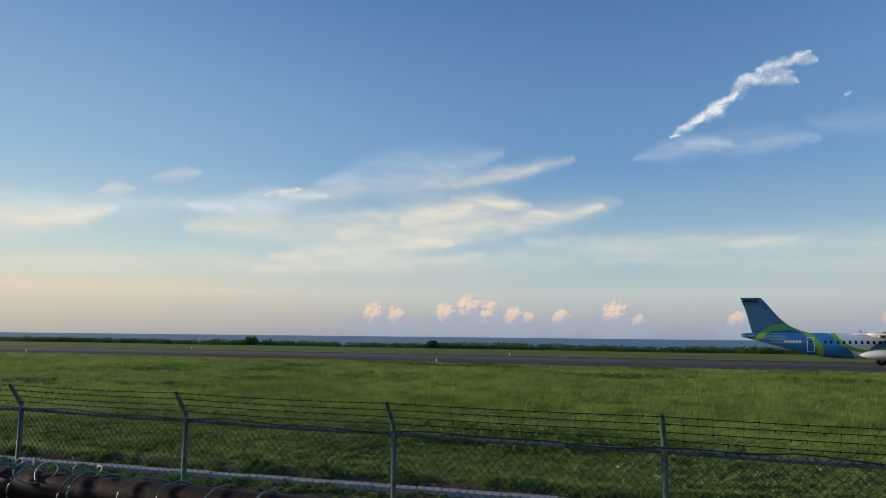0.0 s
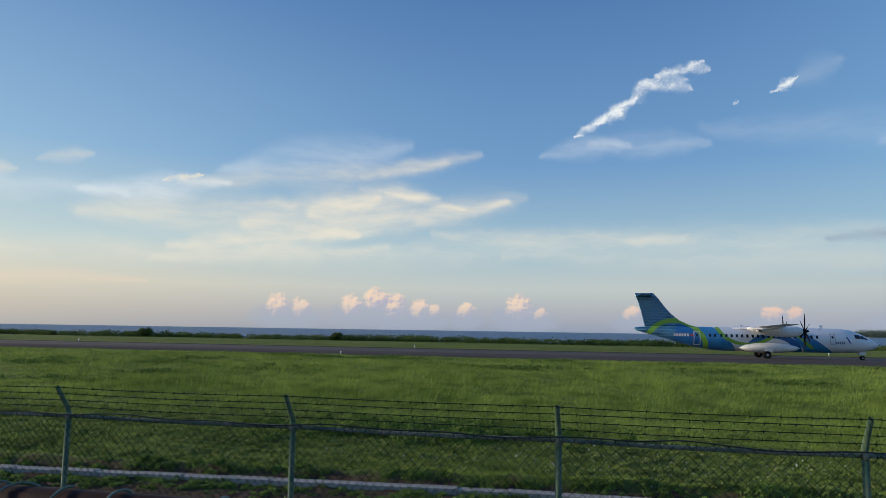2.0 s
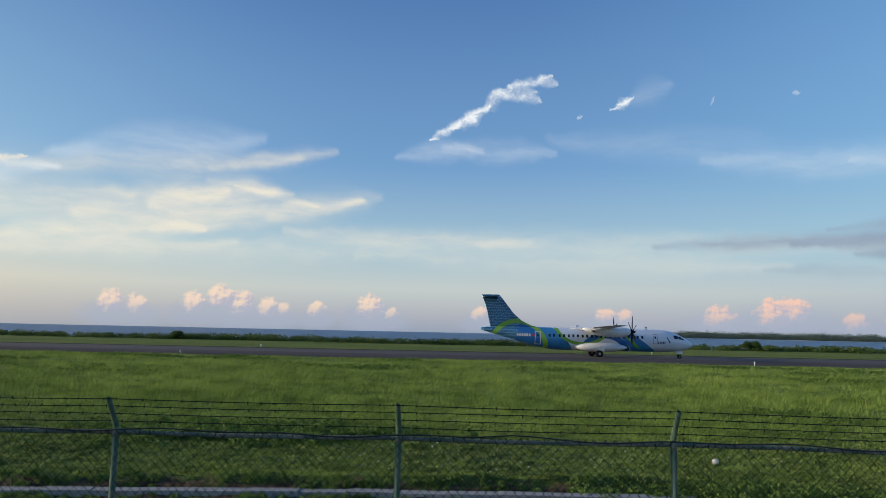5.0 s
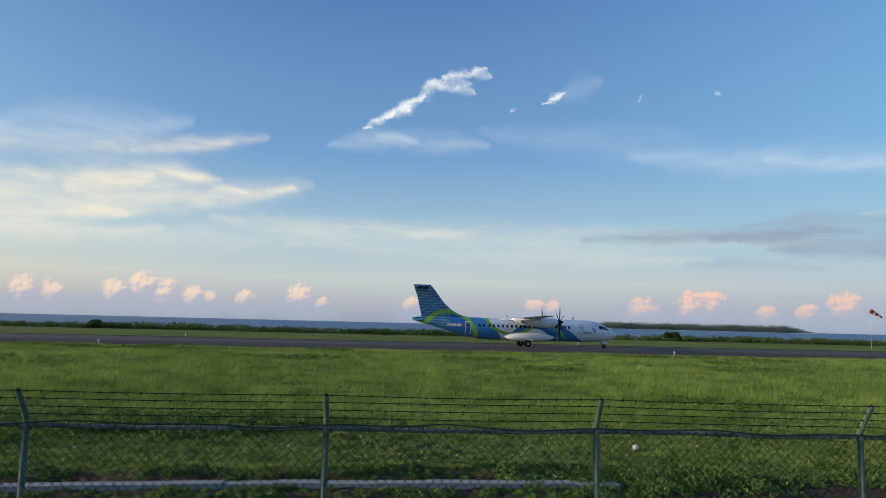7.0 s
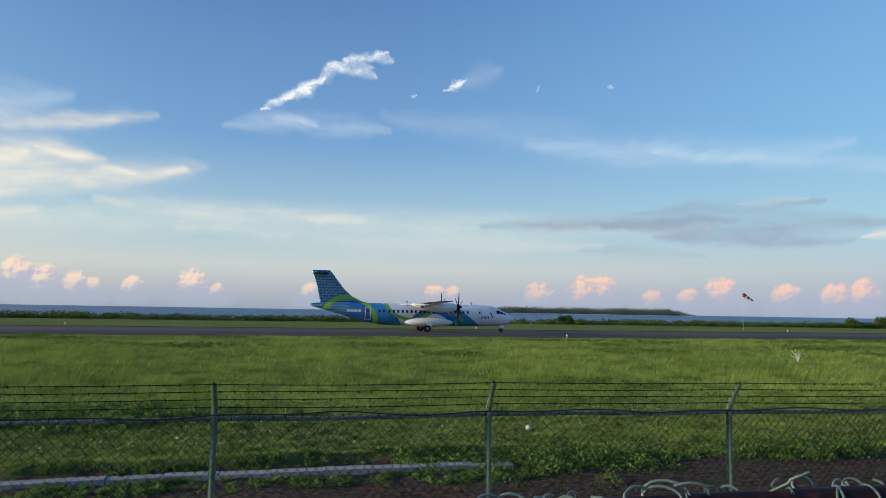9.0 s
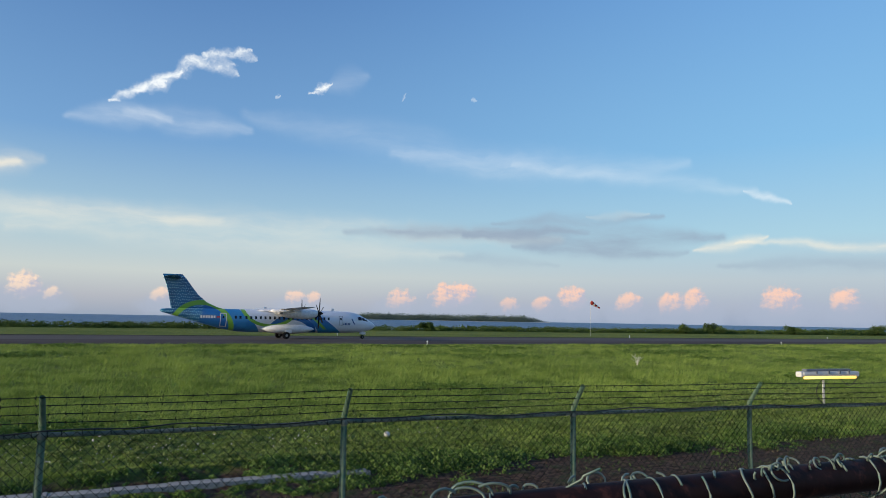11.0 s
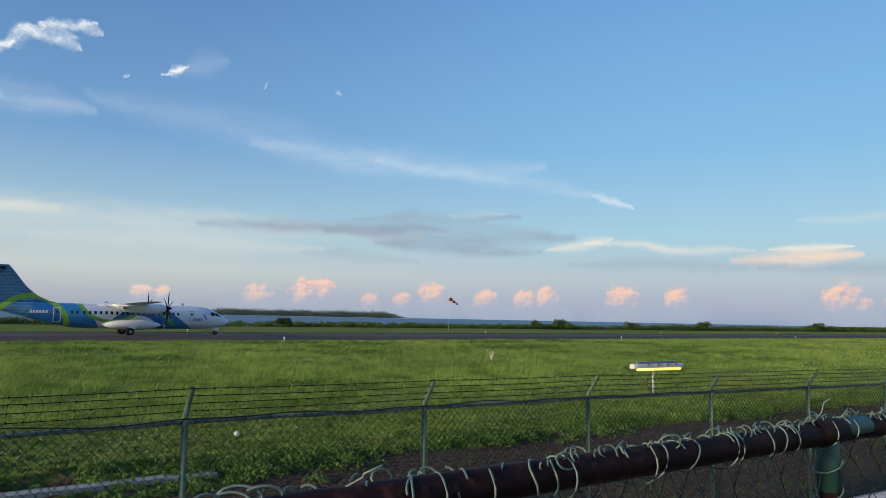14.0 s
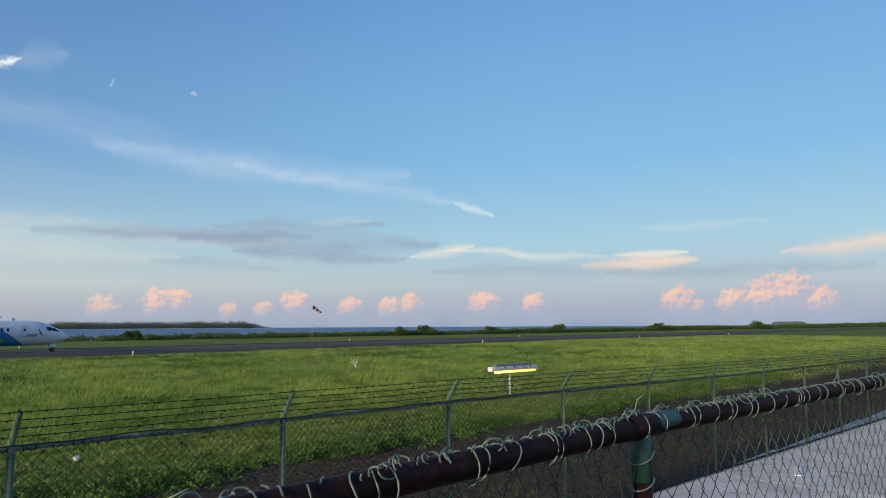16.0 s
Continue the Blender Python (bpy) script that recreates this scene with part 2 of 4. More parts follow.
def foliage(name, dark, light, tip, patch=0.08, rough=0.7):
    """Leaves and blades: patches over the ground, each blade a little different."""
    m, k, b = material(name, rough)
    geo = k.add("ShaderNodeNewGeometry")
    co = geo.outputs["Position"]
    rnd = geo.outputs["Random Per Island"]
    big = k.smooth(k.noise(co, patch, 4.0, 0.6), 0.35, 0.65)
    col = k.mix(big, dark, light)
    col = k.mix(k.math("MULTIPLY", k.math("POWER", rnd, 1.5), 0.85), col, tip)
    mid = k.smooth(k.noise(co, patch * 7, 3.0, 0.6), 0.4, 0.7)
    col = k.mix(k.math("MULTIPLY", mid, 0.75), col, tuple(x * 0.5 for x in dark[:3]) + (1,))
    k.put(b.inputs["Base Color"], col)
    b.inputs["Specular IOR Level"].default_value = 0.15
    tr = k.add("ShaderNodeBsdfTranslucent")
    k.put(tr.inputs[0], col)
    mix = k.add("ShaderNodeMixShader")
    mix.inputs[0].default_value = 0.3
    out = m.node_tree.nodes["Material Output"]
    k.put(mix.inputs[1], b.outputs[0])
    k.put(mix.inputs[2], tr.outputs[0])
    k.put(out.inputs[0], mix.outputs[0])
    return m


def earth():
    """Field soil under the grass, with bare brown earth near the fence."""
    m, k, b = material("field_soil", 0.95)
    co = k.add("ShaderNodeNewGeometry").outputs["Position"]
    big = k.smooth(k.noise(co, 0.05, 5.0, 0.6), 0.35, 0.65)
    fine = k.noise(co, 7.0, 6.0, 0.65)
    clod = k.noise(co, 1.6, 5.0, 0.6)
    green = k.mix(big, (0.10, 0.15, 0.025, 1), (0.16, 0.20, 0.045, 1))
    green = k.mix(k.smooth(clod, 0.42, 0.66), green, (0.07, 0.105, 0.02, 1))
    brown = k.mix(k.smooth(fine, 0.35, 0.65), (0.018, 0.011, 0.008, 1), (0.105, 0.066, 0.046, 1))
    brown = k.mix(k.smooth(clod, 0.5, 0.7), brown, (0.045, 0.055, 0.020, 1))
    x, y, z = k.split(co)
    edge = k.math("ADD", k.math("MULTIPLY_ADD", k.math("MINIMUM", x, 6.0), -0.07, y), k.math("MULTIPLY_ADD", clod, 1.6, -0.8))
    col = k.mix(k.smooth(edge, 7.95, 8.6), brown, green)
    k.put(b.inputs["Base Color"], col)
    bump(k, b, k.math("ADD", fine, k.math("MULTIPLY", clod, 2.0)), 0.8, 0.05)
    return m


def asphalt():
    m, k, b = material("runway_asphalt", 0.9)
    co = k.add("ShaderNodeTexCoord").outputs["Object"]
    big = k.smooth(k.noise(k.vmath("MULTIPLY", co, (0.02, 0.25, 1)), 1.0, 4.0, 0.6), 0.35, 0.65)
    grain = k.noise(co, 30.0, 3.0, 0.6)
    col = k.mix(big, (0.088, 0.078, 0.074, 1), (0.118, 0.105, 0.100, 1))
    col = k.mix(k.math("MULTIPLY", grain, 0.4), col, (0.06, 0.055, 0.052, 1))
    k.put(b.inputs["Base Color"], col)
    bump(k, b, grain, 0.4, 0.01)
    return m


def sea_water():
    m, k, b = material("sea_water", 0.35)
    co = k.add("ShaderNodeNewGeometry").outputs["Position"]
    wave = k.noise(k.vmath("MULTIPLY", co, (0.05, 0.16, 1)), 1.0, 5.0, 0.6)
    swell = k.noise(k.vmath("MULTIPLY", co, (0.004, 0.02, 1)), 1.0, 3.0, 0.5)
    col = k.mix(k.smooth(wave, 0.35, 0.65), (0.035, 0.10, 0.20, 1), (0.065, 0.15, 0.27, 1))
    col = k.mix(k.math("MULTIPLY", k.smooth(swell, 0.4, 0.7), 0.4), col, (0.07, 0.14, 0.22, 1))
    x, y, z = k.split(co)
    surf = k.smooth(k.math("ADD", k.noise(k.vmath("MULTIPLY", co, (0.03, 0.12, 1)), 1.0, 5.0, 0.7), k.smooth(y, 420.0, 190.0, 0.0, 0.10)), 0.66, 0.74)
    col = k.mix(surf, col, (0.6, 0.64, 0.68, 1))
    k.put(b.inputs["Base Color"], col)
    b.inputs["IOR"].default_value = 1.12
    bump(k, b, wave, 1.0, 1.5)
    return m


def concrete(name, a, c):
    return mottled(name, a, c, 0.7, 0.9, 0.0, 14.0, 0.4, 0.004, third=tuple(x * 0.7 for x in a[:3]) + (1,))


SOIL, ASPHALT, SEA = earth(), asphalt(), sea_water()
SLAB = concrete("pale_concrete", (0.53, 0.50, 0.465, 1), (0.68, 0.645, 0.60, 1))
KERB = concrete("kerb_concrete", (0.26, 0.26, 0.25, 1), (0.42, 0.41, 0.39, 1))
GRASS = foliage("tall_grass", (0.105, 0.195, 0.028, 1), (0.235, 0.34, 0.058, 1), (0.37, 0.45, 0.12, 1))
VERGE = foliage("short_grass", (0.13, 0.18, 0.035, 1), (0.19, 0.215, 0.055, 1), (0.22, 0.24, 0.07, 1), 0.04)
WEED = foliage("creeping_weed", (0.055, 0.12, 0.02, 1), (0.10, 0.19, 0.035, 1), (0.22, 0.31, 0.09, 1), 0.4)
SHRUB = foliage("shore_shrub", (0.045, 0.09, 0.022, 1), (0.08, 0.135, 0.035, 1), (0.12, 0.16, 0.05, 1), 0.06)
MEADOW = foliage("meadow_weed", (0.05, 0.10, 0.018, 1), (0.14, 0.215, 0.05, 1), (0.31, 0.36, 0.13, 1), 0.35)
STRAW = foliage("dry_straw", (0.13, 0.09, 0.055, 1), (0.20, 0.15, 0.09, 1), (0.26, 0.20, 0.12, 1), 0.5)
FLOWER = mottled("pale_flower", (0.6, 0.55, 0.66, 1), (0.75, 0.72, 0.75, 1), 3.0)
# distance haze is mixed into both island colours, more for the far one
ISLE = foliage("haze_tinted_woods", (0.10, 0.15, 0.13, 1), (0.13, 0.18, 0.15, 1), (0.15, 0.20, 0.16, 1), 0.01)
ISLE_FAR = foliage("haze_tinted_far_woods", (0.20, 0.25, 0.27, 1), (0.23, 0.28, 0.29, 1), (0.25, 0.30, 0.30, 1), 0.01)
SAND = mottled("coral_sand", (0.72, 0.68, 0.6, 1), (0.8, 0.76, 0.7, 1), 0.02)
POST_PAINT = mottled("weathered_green_post", (0.085, 0.155, 0.105, 1), (0.17, 0.215, 0.145, 1), 3.0, 0.6, 0.0, 6.0, 0.3, 0.002, third=(0.035, 0.12, 0.085, 1))
RAIL_PAINT = mottled("weathered_rail", (0.10, 0.15, 0.125, 1), (0.23, 0.25, 0.215, 1), 4.0, 0.65, 0.0, 6.0, 0.3, 0.002)
WIRE = mottled("dark_coated_wire", (0.012, 0.020, 0.015, 1), (0.022, 0.030, 0.022, 1), 5.0, 0.7)
# near-black colour for the shade under the far runway lip
LIP_SHADE = mottled("runway_lip_shade", (0.022, 0.022, 0.018, 1), (0.038, 0.040, 0.026, 1), 0.3, 0.95)
CABLE = mottled("black_cable", (0.012, 0.014, 0.014, 1), (0.02, 0.022, 0.022, 1), 5.0, 0.5)
RUST = mottled("rusty_brown_paint", (0.020, 0.008, 0.008, 1), (0.030, 0.012, 0.010, 1), 14.0, 0.62, 0.0, 6.0, 0.5, 0.001, third=(0.08, 0.028, 0.02, 1))
TEAL = mottled("green_paint", (0.020, 0.070, 0.062, 1), (0.034, 0.095, 0.078, 1), 12.0, 0.5, 0.0, 6.0, 0.4, 0.001, third=(0.10, 0.07, 0.04, 1))
NEARWIRE = mottled("pale_green_wire", (0.10, 0.155, 0.135, 1), (0.16, 0.20, 0.17, 1), 20.0, 0.5, 0.0, 5.0, 0.3, 0.0005, third=(0.045, 0.14, 0.125, 1))
MESHWIRE = mottled("grey_green_wire", (0.07, 0.095, 0.085, 1), (0.11, 0.13, 0.115, 1), 20.0, 0.6, 0.0, 5.0, 0.2, 0.0005)
WHITE = mottled("white_paint", (0.74, 0.75, 0.77, 1), (0.80, 0.80, 0.82, 1), 0.5, 0.35, 0.0, 10.0, 0.0, 0.001)
GREY = mottled("grey_paint", (0.30, 0.31, 0.33, 1), (0.38, 0.39, 0.41, 1), 0.6, 0.45)
DARK = mottled("black_rubber", (0.014, 0.014, 0.015, 1), (0.022, 0.022, 0.022, 1), 3.0, 0.75)
METAL = mottled("bare_metal", (0.45, 0.46, 0.48, 1), (0.56, 0.56, 0.58, 1), 2.0, 0.35, 0.9)
GLASS = mottled("dark_window_glass", (0.012, 0.015, 0.02, 1), (0.02, 0.024, 0.03, 1), 1.0, 0.08)
HOUSING = mottled("lamp_housing", (0.50, 0.50, 0.48, 1), (0.60, 0.60, 0.58, 1), 6.0, 0.5)
SLATE = mottled("lamp_top", (0.10, 0.12, 0.15, 1), (0.15, 0.17, 0.20, 1), 6.0, 0.5)
SOCK_RED = mottled("red_cloth", (0.45, 0.05, 0.04, 1), (0.55, 0.08, 0.06, 1), 2.0, 0.9)
SOCK_WHITE = mottled("white_cloth", (0.7, 0.68, 0.66, 1), (0.8, 0.78, 0.75, 1), 2.0, 0.9)
TUBE, tk, tb = material("yellow_lamp_tube", 0.4)
tb.inputs["Base Color"].default_value = (0.9, 0.7, 0.3, 1)
tb.inputs["Emission Color"].default_value = (1.0, 0.62, 0.10, 1)
tb.inputs["Emission Strength"].default_value = 1.3


# ---- mesh helpers ----
def part(name, bm, mat, parent=None, label=""):
    me = bpy.data.meshes.new(name)
    bm.to_mesh(me)
    bm.free()
    me.materials.append(mat)
    ob = new(name, me)
    if parent is not None:
        ob.parent = parent
    if label:
        ob["label"] = label
    return ob


def raw(name, verts, faces, mat, parent=None, smooth=False):
    """A mesh from numpy arrays of vertices and equal-sized faces."""
    me = bpy.data.meshes.new(name)
    verts, faces = np.asarray(verts, dtype=np.float32), np.asarray(faces, dtype=np.int32)
    n = faces.shape[1]
    me.vertices.add(len(verts))
    me.vertices.foreach_set("co", verts.ravel())
    me.loops.add(faces.size)
    me.loops.foreach_set("vertex_index", faces.ravel())
    me.polygons.add(len(faces))
    me.polygons.foreach_set("loop_start", np.arange(0, faces.size, n, dtype=np.int32))
    if smooth:
        me.polygons.foreach_set("use_smooth", np.ones(len(faces), dtype=bool))
    me.update(calc_edges=True)
    me.materials.append(mat)
    ob = new(name, me)
    if parent is not None:
        ob.parent = parent
    return ob


def box(bm, c, s, bevel=0.0):
    r = bmesh.ops.create_cube(bm, size=1.0, matrix=Matrix.Translation(c) @ Matrix.Diagonal((*s, 1)))
    if bevel:
        es = {e for v in r["verts"] for e in v.link_edges}
        bmesh.ops.bevel(bm, geom=list(es), offset=bevel, segments=2, affect="EDGES", profile=0.5)


def tube_arrays(path, radius, sides=6, closed_ends=True):
    """Vertices and quads of a tube along a path; radius may be a list."""
    path = np.asarray(path, dtype=float)
    n = len(path)
    rad = np.broadcast_to(np.asarray(radius, dtype=float), (n,))
    tan = np.gradient(path, axis=0)
    tan /= np.linalg.norm(tan, axis=1, keepdims=True) + 1e-9
    ref = np.where(np.abs(tan[:, 2:3]) > 0.9, np.array([[1.0, 0, 0]]), np.array([[0, 0, 1.0]]))
    a = np.cross(tan, ref)
    a /= np.linalg.norm(a, axis=1, keepdims=True) + 1e-9
    b = np.cross(tan, a)
    ang = np.arange(sides) * 2 * np.pi / sides
    v = path[:, None, :] + rad[:, None, None] * (np.cos(ang)[None, :, None] * a[:, None, :] + np.sin(ang)[None, :, None] * b[:, None, :])
    i, j = np.meshgrid(np.arange(n - 1), np.arange(sides), indexing="ij")
    j2 = (j + 1) % sides
    f = np.stack([i * sides + j, i * sides + j2, (i + 1) * sides + j2, (i + 1) * sides + j], -1).reshape(-1, 4)
    return v.reshape(-1, 3), f


def tubes(name, paths, radius, mat, parent=None, sides=6, smooth=True):
    vs, fs, o = [], [], 0
    for p in paths:
        v, f = tube_arrays(p, radius, sides)
        vs.append(v)
        fs.append(f + o)
        o += len(v)
    return raw(name, np.concatenate(vs), np.concatenate(fs), mat, parent, smooth)


def rod(name, a, b, r, mat, parent=None, sides=12, label=""):
    """A closed round bar from a to b."""
    bm = bmesh.new()
    a, b = Vector(a), Vector(b)
    m = Matrix.Translation((a + b) / 2) @ (b - a).to_track_quat("Z", "Y").to_matrix().to_4x4()
    bmesh.ops.create_cone(bm, cap_ends=True, segments=sides, radius1=r, radius2=r, depth=(b - a).length, matrix=m)
    for f in bm.faces:
        f.smooth = len(f.verts) == 4
    return part(name, bm, mat, parent, label)


def empty(name, label, category, group="", kind="", at=None):
    e = new(name)
    if at is not None:
        e.matrix_basis = at
    return tagged(e, label, category, group, kind)


# ---- ground, runway, sea ----
RUN_Z, EYE_Y = 0.52, -6.9
SLOPE = 0.035                      # the runway's turn against the fence


def ground_z(x, y):
    """Flat by the fence, rising gently to the runway, falling to the shore."""
    x, y = np.asarray(x, float), np.asarray(y, float)
    r = np.clip((y - 10) / 48, 0, 1)
    z = RUN_Z * r * r * (3 - 2 * r)
    s = np.clip((y - 158 - 0.02 * x) / 22, 0, 1)
    z = z - 3.2 * s * s * (3 - 2 * s)
    near = np.clip(1 - np.abs(y - 8.5 - 0.08 * x) / 0.6, 0, 1) * np.clip((6.5 - x) / 2, 0, 1)
    lumps = 0.5 + 0.5 * np.sin(x * 2.1) * np.sin(x * 0.77 + 1)
    return z + near * (0.16 + 0.1 * lumps)


def build_ground():
    def steps(lo, hi, fine_lo, fine_hi, d):
        mid = np.arange(fine_lo, fine_hi + 1e-6, d)
        left = fine_lo - np.geomspace(d * 2, fine_lo - lo, 26)[::-1]
        right = fine_hi + np.geomspace(d * 2, hi - fine_hi, 26)
        return np.concatenate([left, mid, right])
    xs = steps(-4900, 4900, -26, 44, 0.35)
    ys = np.concatenate([steps(-4900, 60, -7, 16, 0.25)[:-26], np.linspace(16.5, 60, 45), np.linspace(62, 200, 60), np.geomspace(210, 4900, 12)])
    X, Y = np.meshgrid(xs, ys, indexing="ij")
    Z = ground_z(X, Y)
    soil = (Y > 0.3) & (Y < 9) & (X > -26) & (X < 44)
    Z = Z + np.where(soil, rng.normal(0, 0.022, X.shape) + np.where((Y > 8) & (X < 6), rng.normal(0, 0.035, X.shape), 0), 0)
    n, m = X.shape
    i, j = np.meshgrid(np.arange(n - 1), np.arange(m - 1), indexing="ij")
    f = np.stack([i * m + j, (i + 1) * m + j, (i + 1) * m + j + 1, i * m + j + 1], -1).reshape(-1, 4)
    g = raw("ground", np.stack([X, Y, Z], -1).reshape(-1, 3), f, SOIL, smooth=True)
    tagged(g, "flat airfield ground of brown soil and grass", "ground", kind="structure")


build_ground()


def strip(name, x0, x1, y0, y1, z, mat, n=60):
    """A level strip that follows the runway's direction, with a thin edge."""
    xs = np.linspace(x0, x1, n)
    v = []
    for yy, zz in ((y0, z - 0.08), (y0, z), (y1, z), (y1, z - 0.08)):
        v.append(np.stack([xs, yy + SLOPE * xs, np.full(n, zz)], -1))
    v = np.concatenate(v)
    f = [[r * n + i, r * n + i + 1, (r + 1) * n + i + 1, (r + 1) * n + i] for r in range(3) for i in range(n - 1)]
    return raw(name, v, f, mat)


runway = strip("runway", -900, 2500, 64.5, 91.5, RUN_Z + 0.06, ASPHALT)
tagged(runway, "dark grey asphalt runway with worn surface", "runway", kind="structure")
# flat dark strip painted in place of the far edge's shaded drop
shoulder = strip("far_edge_shade_strip", -900, 2500, 91.55, 94.8, RUN_Z + 0.05, LIP_SHADE)
tagged(shoulder, "dark strip standing in for the shaded lip of the far runway edge", "shoulder", kind="structure")
sea = raw("water", [(-4900, 150, -0.9), (4900, 150, -0.9), (4900, 4950, -0.9), (-4900, 4950, -0.9)], [[0, 1, 2, 3]], SEA)
tagged(sea, "calm blue evening sea with faint whitecaps", "sea", kind="structure")


# ---- grass and low plants ----
def blades(name, px, py, height, width, mat, label, lean=0.35, wind=(0.6, 0.1), out=None, curved=True):
    """Curved two-part blades standing at the given points; out gives each blade's way out of its tuft."""
    n = len(px)
    h, w = height * rng.uniform(0.55, 1.2, n), width * rng.uniform(0.7, 1.3, n)
    a = rng.uniform(0, 2 * np.pi, n)
    side = np.stack([np.cos(a), np.sin(a), np.zeros(n)], -1) * w[:, None] / 2
    if out is None:
        out = rng.normal(0, 0.6, (n, 2))
    d = np.concatenate([out + np.array(wind), np.zeros((n, 1))], 1) * (lean * h)[:, None]
    base = np.stack([px, py, ground_z(px, py) - 0.02], -1)
    up = np.array([0, 0, 1.0])
    mid = base + up * (h * 0.55)[:, None] + d * 0.3
    tip = base + up * h[:, None] + d
    if curved:
        v = np.stack([base - side, base + side, mid - side * 0.8, mid + side * 0.8, tip], 1).reshape(-1, 3)
        o = np.arange(n)[:, None] * 5
        f = np.concatenate([o + [0, 1, 3], o + [0, 3, 2], o + [2, 3, 4]])
    else:
        v = np.stack([base - side, base + side, tip], 1).reshape(-1, 3)
        f = np.arange(n)[:, None] * 3 + [0, 1, 2]
    ob = raw(name, v, f, mat)
    return tagged(ob, label, "grass", kind="stuff")


def fan(n, r0, r1, a0=58.0, a1=-84.0):
    """Points spread over the field so that near ground is covered more densely."""
    r = np.exp(rng.uniform(np.log(r0), np.log(r1), n))
    a = np.radians(rng.uniform(a1, a0, n))
    return 0.5 - r * np.sin(a), EYE_Y + r * np.cos(a), r


def tuft_points(cx, cy, r, per, spread):
    """Blades round tuft centres, with each blade's way outward."""
    n = len(cx)
    off = rng.normal(0, 1, (n, per, 2))
    px = (cx[:, None] + off[:, :, 0] * spread[:, None]).ravel()
    py = (cy[:, None] + off[:, :, 1] * spread[:, None]).ravel()
    return px, py, np.repeat(r, per), (off * 0.7).reshape(-1, 2)


def field_grass():
    cx, cy, r = fan(92000, 15.0, 200.0)
    edge = np.where(cx < 5, 8.3 + 0.05 * cx, 8.5 - 0.05 * (cx - 5)) + 0.3 * np.sin(cx * 0.9)
    ok = (cy > edge) & (cy < 63.6 + SLOPE * cx)
    cx, cy, r = cx[ok], cy[ok], r[ok]
    wave = np.sin(cx * 0.31 + np.sin(cy * 0.22) * 2) * np.sin(cy * 0.35 + np.sin(cx * 0.17) * 2)
    tall = np.clip((cy - 15) / 9, 0, 1) * (1 - 0.6 * np.clip((cy - 40) / 22, 0, 1))
    h = (0.11 + 0.18 * tall) * (1 + 0.4 * wave) * rng.uniform(0.7, 1.35, len(cx))
    for near in (True, False):
        q = (r < 45) == near
        px, py, rr, out = tuft_points(cx[q], cy[q], r[q], 12, 0.07 + 0.0045 * r[q])
        blades("tall_grass", px, py, np.repeat(h[q], 12), np.maximum(0.009, 0.00046 * rr), GRASS, "tall green and yellowish airfield grass bent by wind", 0.75, (0.45, -0.1), out, near)


field_grass()


def verge_grass():
    px, py, r = fan(130000, 90.0, 420.0)
    ok = (py > 94.6 + SLOPE * px) & (py < 152)
    px, py, r = px[ok], py[ok], r[ok]
    blades("short_grass", px, py, np.full(len(px), 0.13), 0.0007 * r, VERGE, "short mown grass strip beyond the runway", curved=False)


verge_grass()


def leaf_cloud(name, centres, radii, n, size, mat, label, category, kind="stuff", parent=None, squash=1.0, noise_amp=0.25):
    """Many small folded leaves spread through the outer part of blobs."""
    centres, radii = np.asarray(centres, float), np.asarray(radii, float)
    vol = radii ** 2
    idx = rng.choice(len(centres), n, p=vol / vol.sum())
    d = rng.normal(0, 1, (n, 3))
    d /= np.linalg.norm(d, axis=1, keepdims=True)
    d[:, 2] = np.abs(d[:, 2]) * squash
    rr = radii[idx] * (rng.uniform(0.55, 1.0, n) + rng.normal(0, noise_amp * 0.4, n))
    c = centres[idx] + d * rr[:, None]
    s = (size if np.isscalar(size) else size[idx]) * rng.uniform(0.6, 1.4, n)
    a = rng.normal(0, 1, (n, 3))
    a /= np.linalg.norm(a, axis=1, keepdims=True)
    b = np.cross(a, rng.normal(0, 1, (n, 3)))
    b /= np.linalg.norm(b, axis=1, keepdims=True)
    v = np.stack([c - a * s[:, None], c + b * (s * 0.55)[:, None], c + a * s[:, None], c - b * (s * 0.55)[:, None]], 1).reshape(-1, 3)
    o = np.arange(n)[:, None] * 4
    ob = raw(name, v, o + [0, 1, 2, 3], mat, parent)
    return tagged(ob, label, category, kind=kind) if label else ob


